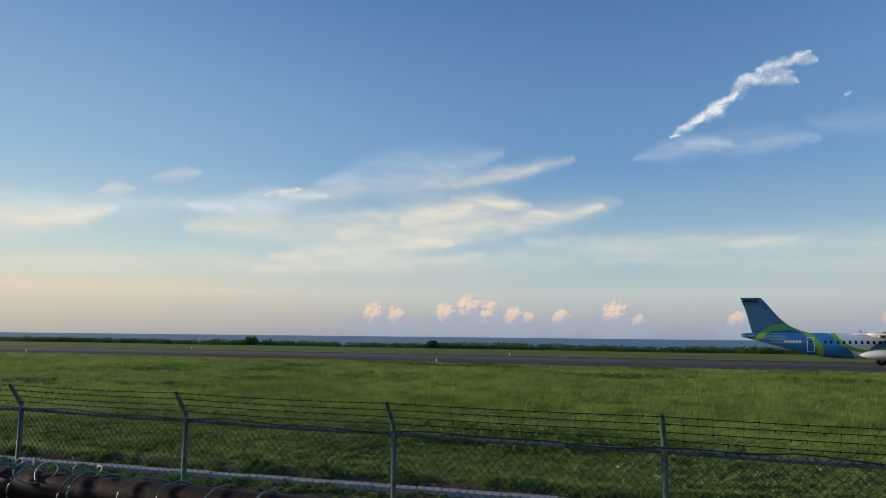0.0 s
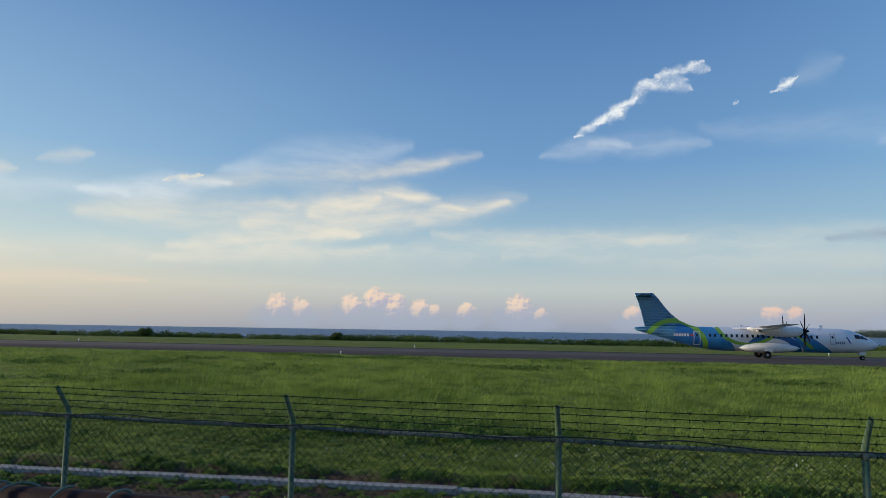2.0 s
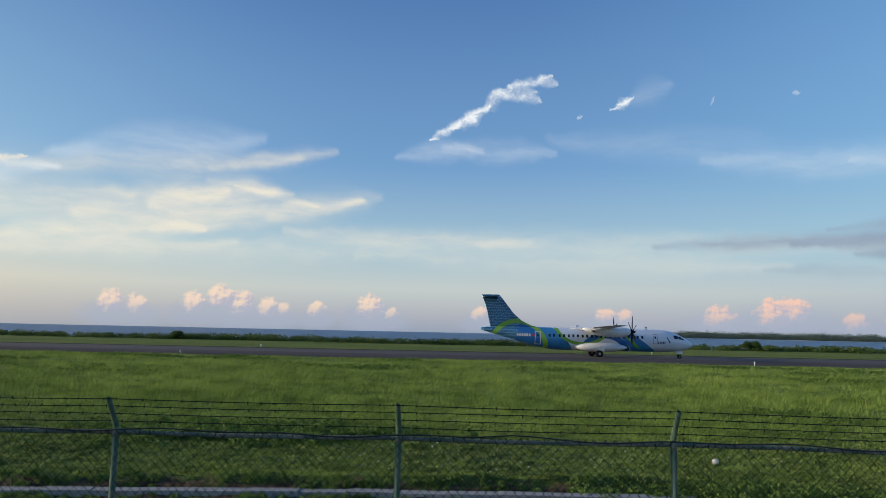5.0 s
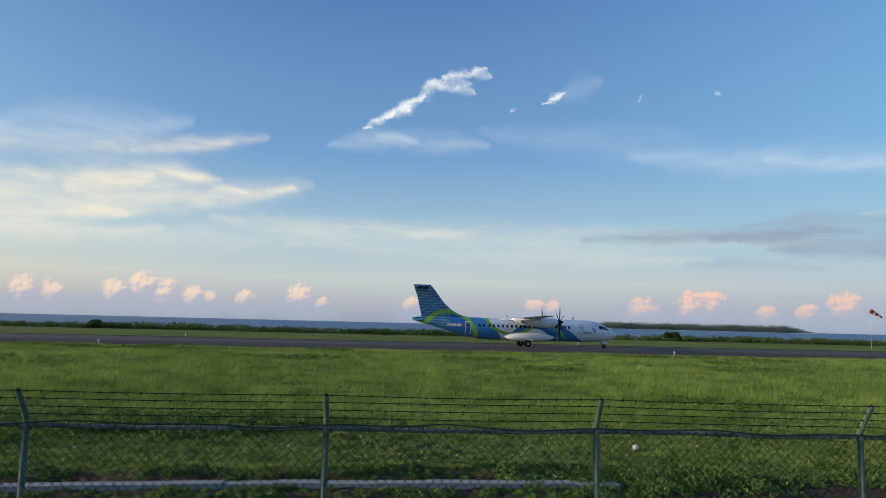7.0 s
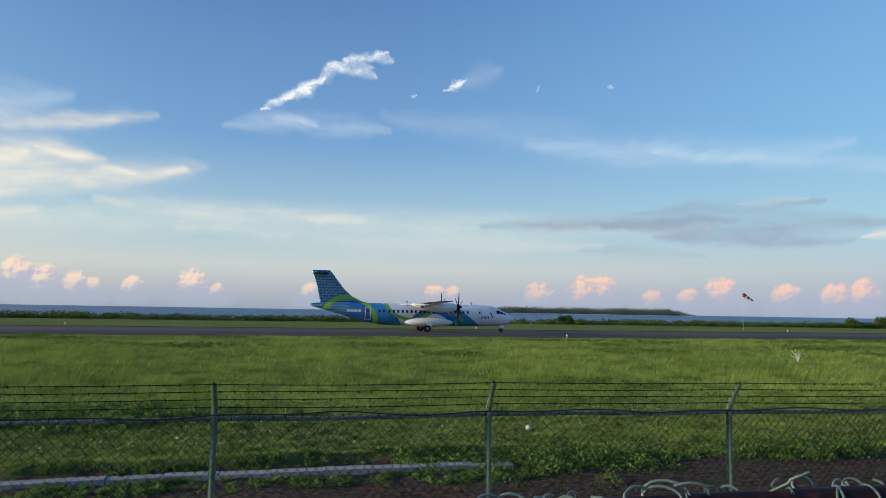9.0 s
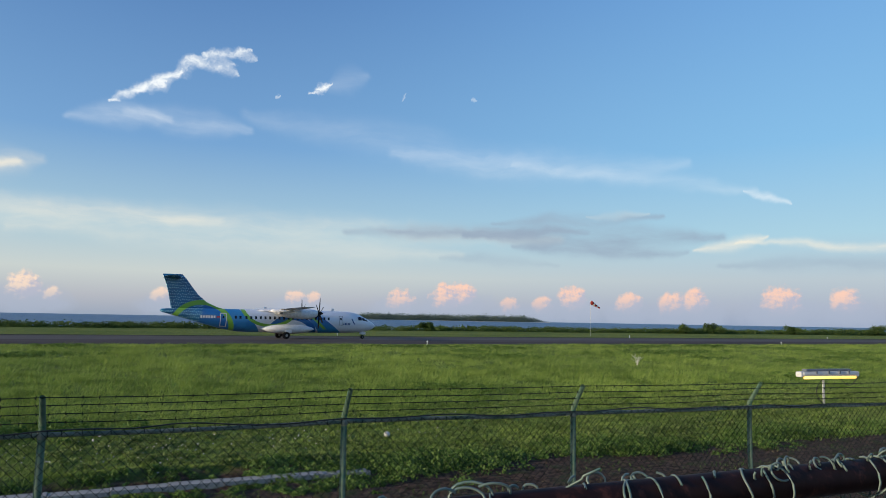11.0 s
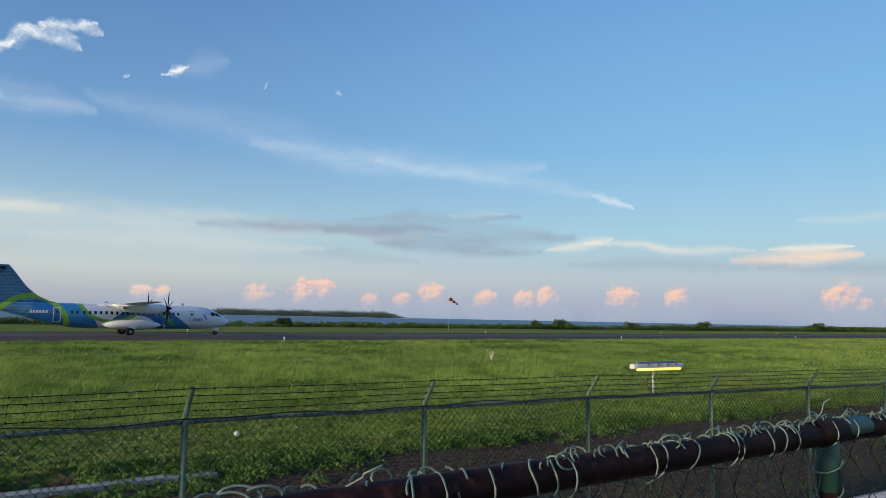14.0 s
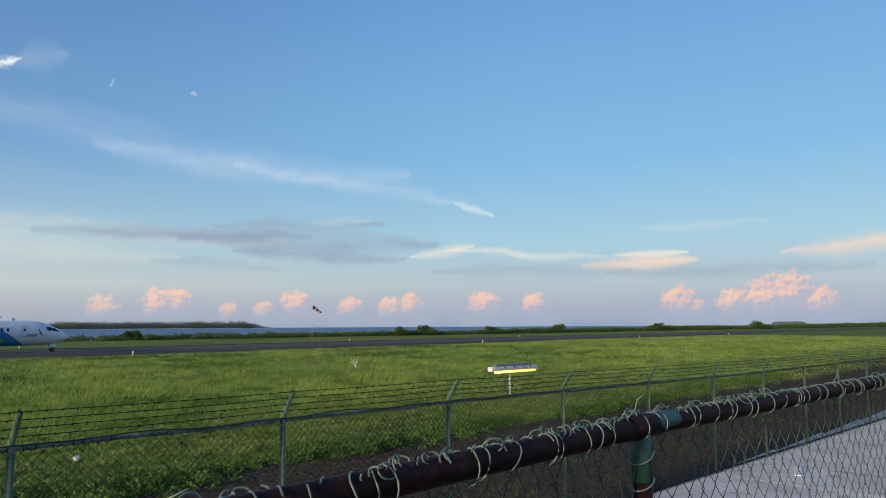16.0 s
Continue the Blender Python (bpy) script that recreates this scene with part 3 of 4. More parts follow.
def weeds():
    # a belt of creeping plants between bare earth and grass
    n = 1300
    x = 3.2 + 45 * rng.uniform(0, 1, n) ** 1.2
    y = 8.15 + 0.3 * np.sin(x * 0.7) + rng.normal(0, 0.5, n)
    r = rng.uniform(0.14, 0.40, n) * (1 + 0.3 * np.sin(x * 1.1))
    leaf_cloud("creeping_weeds", np.stack([x, y, ground_z(x, y) - 0.05], -1), r, 150000, 0.033, WEED,
               "low dark green creeping weeds on bare soil", "weeds", squash=0.8)
    # green fringe along the kerb
    n = 1100
    x = rng.uniform(-20, 6, n)
    y = np.where(x < -1.5, 7.0 + 0.085 * x, 6.95) + rng.normal(0, 0.34, n) + np.where(rng.uniform(0, 1, n) < 0.4, 1.25, 0)
    keep = np.sin(x * 1.7) + rng.normal(0, 0.6, n) > -0.8
    leaf_cloud("kerb_weeds", np.stack([x, y, ground_z(x, y) - 0.05], -1)[keep], rng.uniform(0.08, 0.2, n)[keep], 95000, 0.026, WEED,
               "green weeds fringing the concrete kerb", "weeds", squash=0.8)
    # broad-leaved plants scattered through the short grass behind the kerb
    n = 6800
    x, y = rng.uniform(-24, 40, n), 8.7 + 9.5 * rng.uniform(0, 1, n) ** 1.3
    r = rng.uniform(0.08, 0.26, n)
    leaf_cloud("meadow_weeds", np.stack([x, y, ground_z(x, y) - 0.02], -1), r, 260000, 0.034, MEADOW,
               "leafy green weeds scattered in short grass", "weeds", squash=0.6)
    # a darker thicket in the meadow
    n = 240
    x, y = rng.normal(-5.5, 2.2, n), rng.normal(14.8, 1.0, n)
    leaf_cloud("weed_thicket", np.stack([x, y, ground_z(x, y)], -1), rng.uniform(0.15, 0.42, n), 30000, 0.045, WEED,
               "dark leafy thicket standing in the meadow", "weeds", squash=0.9)
    # dark patches of broad-leaved plants out in the tall grass
    cx, cy = rng.uniform(-45, 75, 46), 18 + 43 * rng.uniform(0, 1, 46) ** 0.6
    w = rng.uniform(0.8, 3.2, 46)
    i = rng.integers(0, 46, 1900)
    x, y = cx[i] + rng.normal(0, 1, 1900) * w[i], cy[i] + rng.normal(0, 0.9, 1900)
    leaf_cloud("field_weeds", np.stack([x, y, ground_z(x, y) + 0.04], -1), rng.uniform(0.15, 0.4, 1900), 90000, 0.06, WEED,
               "dark green weed patches in the tall grass", "weeds", squash=0.6)
    # straw and tufts on the bare earth by the kerb and fence
    n = 40000
    px, py = rng.uniform(-22, 40, n), rng.uniform(0.3, 8.9, n)
    keep = (np.sin(px * 1.3 + py) * np.sin(py * 1.9 - px * 0.4) + rng.normal(0, 0.35, n)) > 0.45
    blades("soil_tufts", px[keep], py[keep], np.full(keep.sum(), 0.08), np.full(keep.sum(), 0.012), WEED, "sparse green tufts on brown soil", lean=0.6)
    n = 9000
    px, py = rng.uniform(-22, 40, n), rng.uniform(0.3, 9.4, n)
    blades("dry_straw", px, py, np.full(n, 0.05), np.full(n, 0.012), STRAW, "dry straw and dead stalks scattered on brown soil", lean=2.2)
    # small pale blossoms
    n = 330
    c = np.stack([rng.normal(2, 4, n), rng.normal(11.5, 1.3, n), np.zeros(n)], -1)
    c[:, 2] = ground_z(c[:, 0], c[:, 1]) + rng.uniform(0.08, 0.2, n)
    leaf_cloud("meadow_flowers", c, np.full(n, 0.02), 330, 0.018, FLOWER, "tiny pale mauve meadow flowers", "flowers")


weeds()


def shrubs():
    n = 2600
    x = np.concatenate([rng.uniform(-330, 430, 2000), rng.uniform(400, 1500, 600)])
    y = 146 + 0.02 * x + np.abs(rng.normal(0, 7, n)) + 2.0 * np.sin(x * 0.11)
    hump = 0.5 + 0.5 * np.sin(x * 0.07 + 1.3) * np.sin(x * 0.023)
    r = rng.uniform(1.35, 1.95, n) * (0.85 + 0.25 * hump) * (1 + np.clip(x - 110, 0, 1000) / 420)
    leaf_cloud("shore_shrubs", np.stack([x, y, ground_z(x, y) - 0.15], -1), r, 640000, 0.11 + 0.055 * r, SHRUB,
               "dense dark green salt-tolerant shrubs along the shore", "shrubs", squash=0.85)


shrubs()


def bush(x, y, r, z=0.0):
    """A rounded shrub that rises above the belt, on short stems."""
    e = empty("bush", "rounded dark green bush standing above the shore shrubs", "bush", "bushes along the shore", at=pose(x, y, float(ground_z(x, y))))
    stems = []
    for i in range(4):
        a = i * 1.7 + x
        stems.append([(0, 0, -0.1), (0.2 * math.cos(a), 0.2 * math.sin(a), r * 0.5), (0.4 * r * math.cos(a), 0.4 * r * math.sin(a), r * 0.8)])
    tubes("stem", stems, 0.06, RUST, e)
    k = 9
    c = np.stack([rng.normal(0, r * 0.55, k), rng.normal(0, r * 0.4, k), rng.uniform(0.05, 0.75, k) * r], -1)
    leaf_cloud("crown", c, rng.uniform(0.45, 0.75, k) * r, 2200, 0.08 + 0.05 * r, SHRUB, "", "", parent=e)


for bx, by, br in ((147, 147, 2.0), (158, 148, 2.5), (194, 149, 2.3), (236, 150, 2.6), (330, 153, 3.4), (470, 152, 4.2), (30, 147, 1.7), (-60, 146, 1.5), (-112, 147, 1.7), (66, 147, 1.7)):
    bush(bx, by, br)


def island(u0, u1, dist, height, label, wood):
    """A low wooded island with a pale beach, far over the water."""
    a = np.radians(np.linspace(u0, u1, 90))
    e = empty("island", label, "island", at=pose(0, 0, 0))
    cx, cy = dist * np.sin(a), dist * np.cos(a)
    env = np.clip(np.minimum(np.linspace(0, 1, 90) * 9, (1 - np.linspace(0, 1, 90)) * 9), 0.12, 1)
    n = 600
    i = rng.integers(0, 90, n)
    r = height * 0.8 * env[i] * rng.uniform(0.75, 1.15, n)
    depth = rng.uniform(0, 120, n)
    c = np.stack([cx[i] * (1 + depth / dist) + rng.normal(0, 5, n), cy[i] * (1 + depth / dist), r * 0.02], -1)
    leaf_cloud("woodland", c, r, 60000, 1.5, wood, "", "", parent=e)["kind"] = "stuff"
    v = np.concatenate([np.stack([cx, cy, np.full(90, -1.5)], -1), np.stack([cx * 1.004, cy * 1.004, np.full(90, 0.2)], -1), np.stack([cx * 1.05, cy * 1.05, np.full(90, 0.3)], -1)])
    f = [[k * 90 + j, k * 90 + j + 1, (k + 1) * 90 + j + 1, (k + 1) * 90 + j] for k in range(2) for j in range(89)]
    raw("beach", v, f, SAND, e)


island(16.0, 33.2, 2600, 29, "long low wooded island with a pale beach", ISLE)
island(72.2, 74.6, 3600, 19, "distant low grey-green wooded island", ISLE_FAR)


# ---- concrete by the fence ----
def build_slab():
    bm = bmesh.new()
    for i in range(9):
        box(bm, (6.2 + i * 4.0, -3.15 - i * 0.11, 0.01), (3.985, 5.9, 0.10), 0.008)
    s = part("pavement", bm, SLAB)
    tagged(s, "pale worn concrete slab inside the fence", "pavement", kind="structure")


build_slab()


def build_kerb():
    kerb = empty("kerb", "weathered grey concrete kerb along the soil bank", "kerb", kind="structure")
    me = None
    for i in range(24):
        x = -18.0 + i * 1.0
        y = 7.64 + 0.085 * x if x < -1.5 else 7.53 + 0.012 * x
        if me is None:
            bm = bmesh.new()
            box(bm, (0, 0, 0.0), (0.994, 0.30, 0.2), 0.012)
            ob = part("kerb_stone", bm, KERB, kerb)
            me = ob.data
        else:
            ob = new("kerb_stone", me)
            ob.parent = kerb
        ob.matrix_basis = pose(x, y + rng.normal(0, 0.008), rng.normal(0, 0.006), rng.normal(0, 0.6), 0, (4.9 if x < -1.5 else 0.7) + rng.normal(0, 0.4))


build_kerb()


# ---- the boundary fence ----
RAIL = 2.274


def rail_drop(x):
    """The fence sinks a little where the ground falls away."""
    return 0.02 - 0.009 * min(max(x - 2.5, 0.0), 16.0)


def fence_y(x):
    return -0.07 if x < 8.3 else -0.07 - (x - 8.3) * 0.066


POST_X = [-10.9, -8.2, -5.46, -2.72, 0.0, 2.66, 5.39, 8.17] + [10.88 + 2.72 * i for i in range(16)]


def chain_link(name, x0, x1, y0, y1, z0, z1, pitch, rise, r, mat, parent, sides=3, sag=0.0):
    """Interwoven zigzag wires between two posts."""
    n = max(2, int(math.hypot(x1 - x0, y1 - y0) / pitch))
    m = int((z1 - z0) / rise)
    zs = np.linspace(z1, z0, m + 1)
    L = math.hypot(x1 - x0, y1 - y0)
    dx, dy = (x1 - x0) / L, (y1 - y0) / L
    paths = []
    for i in range(n):
        odd = (np.arange(m + 1) + i) % 2
        u = (i + 0.5 + np.where(odd == 0, -0.52, 0.52)) * (L / n)
        u = u + 0.006 * np.sin(zs * 9 + i) + sag * np.sin(i * 0.7) * (z1 - zs)
        off = np.where(odd == 0, r, -r) * 1.1 + 0.012 * np.sin(u * 1.7 + zs * 2)
        paths.append(np.stack([x0 + dx * u - dy * off, y0 + dy * u + dx * off, zs], -1))
    return tubes(name, paths, r, mat, parent, sides)


def build_fence():
    fence = empty("chain_link_fence", "weathered green chain-link fence topped with four strands of barbed wire", "fence")
    shared, turns = {}, []
    for i, x in enumerate(POST_X):
        y = fence_y(x)
        tilt = rng.normal(0, 0.35)
        at = pose(x, y, rail_drop(x), 0, tilt, -3.8 if x > 8.3 else 0)
        if not shared:
            post = rod("post", (0, 0, -0.05), (0, 0, RAIL + 0.02), 0.031, POST_PAINT, fence, 12)
            bm = bmesh.new()
            path = [(0, 0, RAIL - 0.02), (0, -0.012, RAIL + 0.05), (0, -0.09, RAIL + 0.16), (0, -0.20, RAIL + 0.315)]
            v, f = tube_arrays(path, [0.03, 0.03, 0.026, 0.024], 10)
            arm = raw("bent_arm", v, f, POST_PAINT, post, True)
            band = rod("rail_band", (0, -0.002, RAIL - 0.055), (0, -0.002, RAIL + 0.005), 0.036, RAIL_PAINT, post, 12)
            shared = {"post": post.data, "bent_arm": arm.data, "rail_band": band.data}
        else:
            post = new("post", shared["post"])
            post.parent = fence
            for nm in ("bent_arm", "rail_band"):
                c = new(nm, shared[nm])
                c.parent = post
        post.matrix_basis = at
    for i in range(len(POST_X) - 1):
        x0, x1 = POST_X[i], POST_X[i + 1]
        y0, y1 = fence_y(x0), fence_y(x1)
        bend = 0.02 * rng.normal()
        d0, d1 = rail_drop(x0), rail_drop(x1)
        za, zb = RAIL - 0.022 + d0, RAIL - 0.022 + d1
        v, f = tube_arrays([(x0, y0, za), (x0 * 0.66 + x1 * 0.34, y0 * 0.66 + y1 * 0.34, za * 0.66 + zb * 0.34 - 0.006 + bend * 0.4),
                            (x0 * 0.3 + x1 * 0.7, y0 * 0.3 + y1 * 0.7, za * 0.3 + zb * 0.7 - 0.01), (x1, y1, zb)], 0.021, 10)
        raw("top_rail", v, f, RAIL_PAINT, fence, True)
        near = x0 < 16
        chain_link("wire_mesh", x0, x1, y0 - 0.03, y1 - 0.03, 0.03, RAIL + (d0 + d1) / 2, 0.045 if near else 0.07, 0.045 if near else 0.07,
                   0.0034 if near else 0.0040, WIRE, fence, 3)
        # wire lashing round the rail
        n = 22
        lash = []
        for q in range(n):
            u = (q + rng.uniform(0.2, 0.8)) / n
            th = np.linspace(0, 2 * np.pi, 9)
            lash.append(np.stack([x0 + (x1 - x0) * u + 0.02 * th / 6.28, y0 + (y1 - y0) * u + 0.027 * np.cos(th), za + (zb - za) * u + 0.027 * np.sin(th) + 0.003], -1))
        turns += lash
        v, f = tube_arrays([(x0, y0, 0.10), (x1, y1, 0.10)], 0.021, 8)
        raw("bottom_rail", v, f, WIRE, fence, True)
        for s in (0.22, 0.48, 0.74, 0.98):
            oy, oz = -0.20 * s, RAIL + 0.02 + 0.295 * s
            L = x1 - x0
            u = np.linspace(0, 1, 12)
            dip = -0.012 * np.sin(np.pi * u) * rng.uniform(0.3, 1.4)
            strand = np.stack([x0 + L * u, y0 + (y1 - y0) * u + oy, oz + dip + d0 + (d1 - d0) * u], -1)
            paths = [strand]
            for bx in np.arange(0.06, L, 0.125):
                c = np.array([x0 + bx, y0 + (y1 - y0) * bx / L + oy, oz - 0.012 * math.sin(math.pi * bx / L) + d0 + (d1 - d0) * bx / L])
                d = rng.normal(0, 1, 3)
                d[0] *= 0.3
                d = d / np.linalg.norm(d) * 0.016
                paths.append(np.stack([c - d, c, c + d]))
                paths.append(np.stack([c - d[[0, 2, 1]], c, c + d[[0, 2, 1]]]))
            tubes("barbed_wire", paths, 0.0046, WIRE, fence, 3)
    tagged(tubes("lashing", turns, 0.003, WIRE, fence, 4), kind="stuff")
    return fence


build_fence()


def build_cable():
    x = np.arange(-9.0, 14.0, 0.12)
    y = np.array([fence_y(a) for a in x]) - 0.035
    z = RAIL + 0.004 + np.array([rail_drop(a) for a in x]) + 0.012 * np.sin(x * 2.3) + 0.010 * np.sin(x * 5.1 + 1)
    z = z - 0.05 * np.clip(1 - np.abs(x - 8.9) / 0.5, 0, 1) + 0.02 * np.clip(1 - np.abs(x - 1.1) / 0.4, 0, 1)
    ob = tubes("power_cable", [np.stack([x, y, z], -1)], 0.007, CABLE, None, 6)
    tagged(ob, "thin black power cable tied along the top rail", "cable")


build_cable()


def fence_lamp(x):
    y = fence_y(x)
    e = empty("fence_lamp", "long tubular floodlight glowing yellow on a short pole above the fence", "lamp", "lamps on the fence", at=pose(x, y, RAIL + rail_drop(x), 0, 0, -5))
    e.scale = (0.9, 0.9, 0.9)
    rod("pole", (-0.1, 0, -0.05), (-0.1, 0, 0.36), 0.018, HOUSING, e)
    bm = bmesh.new()
    box(bm, (0, 0, 0.46), (1.12, 0.13, 0.075), 0.025)
    part("housing", bm, HOUSING, e)
    bm = bmesh.new()
    box(bm, (0, 0.02, 0.515), (0.92, 0.10, 0.035), 0.012)
    part("top_tray", bm, SLATE, e, "dark grey top tray")
    for s in (-0.575, 0.575):
        bm = bmesh.new()
        box(bm, (s, 0, 0.455), (0.05, 0.115, 0.085), 0.02)
        part("end_cap", bm, HOUSING, e)
    for s in (-0.3, -0.05, 0.17, 0.36):
        bm = bmesh.new()
        box(bm, (s, -0.068, 0.487), (0.03, 0.02, 0.045), 0.004)
        part("clip", bm, SLATE, e)
    rod("light_tube", (-0.52, -0.045, 0.405), (0.52, -0.045, 0.405), 0.022, TUBE, e, 12, "glowing yellow tube")
    t = np.linspace(0, 1, 24)
    loop = np.stack([-0.12 - 0.16 * np.sin(np.pi * t), np.full(24, -0.03), 0.40 - 0.42 * t], -1)
    sag = np.stack([0.2 + 0.36 * t, np.full(24, -0.05), 0.40 - 0.12 * np.sin(np.pi * t)], -1)
    tubes("cord", [loop], 0.006, CABLE, e, 6)
    tubes("cord", [sag], 0.006, CABLE, e, 6)


fence_lamp(9.62)
fence_lamp(30.6)


# ---- the near railing ----
def pipe_y(x):
    return -6.345 - 0.0 * x if x < 2.0 else -6.345 - (x - 2.0) * 0.075


PIPE_Z, PIPE_R = 3.125, 0.0185


def build_railing():
    rail = empty("pipe_railing", "rusty brown pipe railing hung with wire mesh and tangled wire", "railing")
    xs = np.concatenate([np.arange(-3.0, 2.0, 0.06), np.arange(2.0, 9.0, 0.1)])
    pts = [(x, pipe_y(x), PIPE_Z + 0.003 * math.sin(x * 2)) for x in xs]
    v, f = tube_arrays(pts, PIPE_R, 20)
    raw("top_pipe", v, f, RUST, rail, True)
    px = 1.885
    for k, x in enumerate((px - 3.0, px, px + 3.0, px + 6.0)):
        y = pipe_y(x)
        bm = bmesh.new()
        bmesh.ops.create_cone(bm, cap_ends=True, segments=20, radius1=PIPE_R, radius2=PIPE_R, depth=0.092, matrix=Matrix.Translation((x, y, PIPE_Z - 0.048)))
        for fc in bm.faces:
            fc.smooth = len(fc.verts) == 4
        post = part("railing_post", bm, TEAL, rail, "green painted steel post rusted below")
        rod("rusted_shaft", (x, y, 0.05), (x, y, PIPE_Z - 0.09), PIPE_R * 0.93, RUST, post, 18)
        v, f = tube_arrays([(x + a, pipe_y(x + a), PIPE_Z) for a in (-0.045, -0.03, 0.0, 0.03, 0.045)], [PIPE_R * 1.02, PIPE_R * 1.16, PIPE_R * 1.2, PIPE_R * 1.16, PIPE_R * 1.02], 20)
        raw("weld_sleeve", v, f, RUST, post, True)
        v, f = tube_arrays([(x + a, pipe_y(x + a), PIPE_Z) for a in (0.046, 0.06, 0.10, 0.13)], [PIPE_R * 1.01, PIPE_R * 1.04, PIPE_R * 1.04, PIPE_R * 1.01], 20)
        raw("green_sleeve", v, f, TEAL, post, True)
        th = np.linspace(0, 2 * np.pi * 1.1, 18)
        ring = [np.stack([x + 0.0215 * np.cos(th), y + 0.0215 * np.sin(th), PIPE_Z - 0.06 + 0.012 * th / 6 + dz + 0.01 * np.cos(th)], -1) for dz in (0.0, -0.045)]
        tubes("post_tie", ring, 0.0017, NEARWIRE, post, 5)
    # mesh wires hang from the pipe
    for x0, x1, half, step in ((-3.0, px - 3.0, 0.021, 0.045), (px - 3.0, px, 0.021, 0.045), (px, px + 3.0, 0.030, 0.034), (px + 3.0, px + 6.0, 0.035, 0.032)):
        chain_link("wire_mesh", x0 + 0.01, x1 - 0.01, pipe_y(x0) + 0.014, pipe_y(x1) + 0.014, 2.05, PIPE_Z - 0.012, half, step, 0.0011, MESHWIRE, rail, 4, 0.004)
    # loose turns of tie wire over the pipe
    coils = []
    x = -2.4
    while x < 8.5:
        turns = rng.uniform(0.9, 1.4)
        n = 22
        th = np.linspace(0, 2 * np.pi * turns, n) + rng.uniform(-1.2, 0.4)
        run = rng.uniform(0.008, 0.07)
        rr = PIPE_R + 0.0022 + 0.004 * np.abs(rng.normal()) * np.abs(np.sin(th * 0.5))
        cx = x + run * np.linspace(0, 1, n) + 0.004 * rng.normal() * np.sin(th * 2)
        cy = np.array([pipe_y(a) for a in cx])
        coils.append(np.stack([cx, cy + rr * np.sin(th), PIPE_Z + rr * np.cos(th)], -1))
        x += rng.uniform(0.02, 0.11)
    for c in coils:
        tubes("tie_wire", [c], 0.0013, NEARWIRE, rail, 5)
    # knots and sprung ends on top of the pipe
    knots = []
    for c in np.concatenate([rng.uniform(-2, 8, 34), rng.uniform(0.5, 2.6, 44), [1.86, 1.80, 1.70, -0.3, -0.24]]):
        y = pipe_y(c)
        n = 26
        t = np.linspace(0, 1, n)
        a0, w = rng.uniform(0, 6), rng.uniform(7, 15)
        s = rng.uniform(0.010, 0.022)
        side = rng.uniform(-0.9, 0.9)
        knots.append(np.stack([c + rng.uniform(0.02, 0.06) * (t - 0.5) + s * np.cos(a0 + w * t), y + PIPE_R * side + s * 0.5 * np.sin(a0 * 2 + w * t * 0.8),
                               PIPE_Z + PIPE_R * 1.1 * math.sqrt(1 - side * side * 0.8) + s * 0.55 * np.sin(a0 + w * t)], -1))
    for c, h in ((1.87, 0.03), (1.02, 0.012), (2.9, 0.035), (3.6, 0.04)):
        y = pipe_y(c)
        knots.append(np.array([(c - 0.03, y, PIPE_Z + 0.018), (c - 0.01, y - 0.005, PIPE_Z + 0.024 + h * 0.3), (c - 0.012, y - 0.01, PIPE_Z + 0.02 + h), (c + 0.006, y - 0.012, PIPE_Z + 0.026 + h)]))
    for c in knots:
        tubes("wire_knot", [c], 0.0013, NEARWIRE, rail, 5)


build_railing()


# ---- small things on the airfield ----
def edge_light(x, y):
    z = float(ground_z(x, y))
    e = empty("runway_light", "small white runway edge light on a stake", "runway light", "runway edge lights", at=pose(x, y, z))
    rod("stake", (0, 0, -0.05), (0, 0, 0.30), 0.035, WHITE, e, 8)
    bm = bmesh.new()
    bmesh.ops.create_uvsphere(bm, u_segments=10, v_segments=6, radius=0.085, matrix=Matrix.Translation((0, 0, 0.36)) @ Matrix.Diagonal((1, 1, 1.2, 1)))
    part("lens", bm, WHITE, e, "white glass lens")


for i in range(-3, 6):
    lx = -26.5 + 57.5 * i
    edge_light(lx, 63.2 + SLOPE * lx)
    edge_light(lx - 1, 96.0 + SLOPE * lx)


def windsock(x, y):
    z = float(ground_z(x, y))
    e = empty("windsock", "red and white striped windsock drooping from a white pole", "windsock", at=pose(x, y, z))
    rod("mast", (0, 0, -0.1), (0, 0, 6.9), 0.035, HOUSING, e)
    rod("swivel", (0, 0, 6.9), (0, 0, 7.35), 0.03, METAL, e)
    d = Vector((0.86, -0.1, -0.50)).normalized()
    for i in range(5):
        a, b = 0.15 + i * 0.46, 0.15 + (i + 1) * 0.46
        r0, r1 = 0.42 - 0.055 * i, 0.42 - 0.055 * (i + 1)
        c0, c1 = Vector((0, 0, 7.05)) + d * a, Vector((0, 0, 7.05)) + d * b
        v, f = tube_arrays([c0, (c0 + c1) / 2 + Vector((0, 0, 0.02)), c1], [r0, (r0 + r1) / 2 * 1.03, r1], 14)
        raw("red_band" if i % 2 == 0 else "white_band", v, f, SOCK_RED if i % 2 == 0 else SOCK_WHITE, e, True)


windsock(90.3, 115.0)


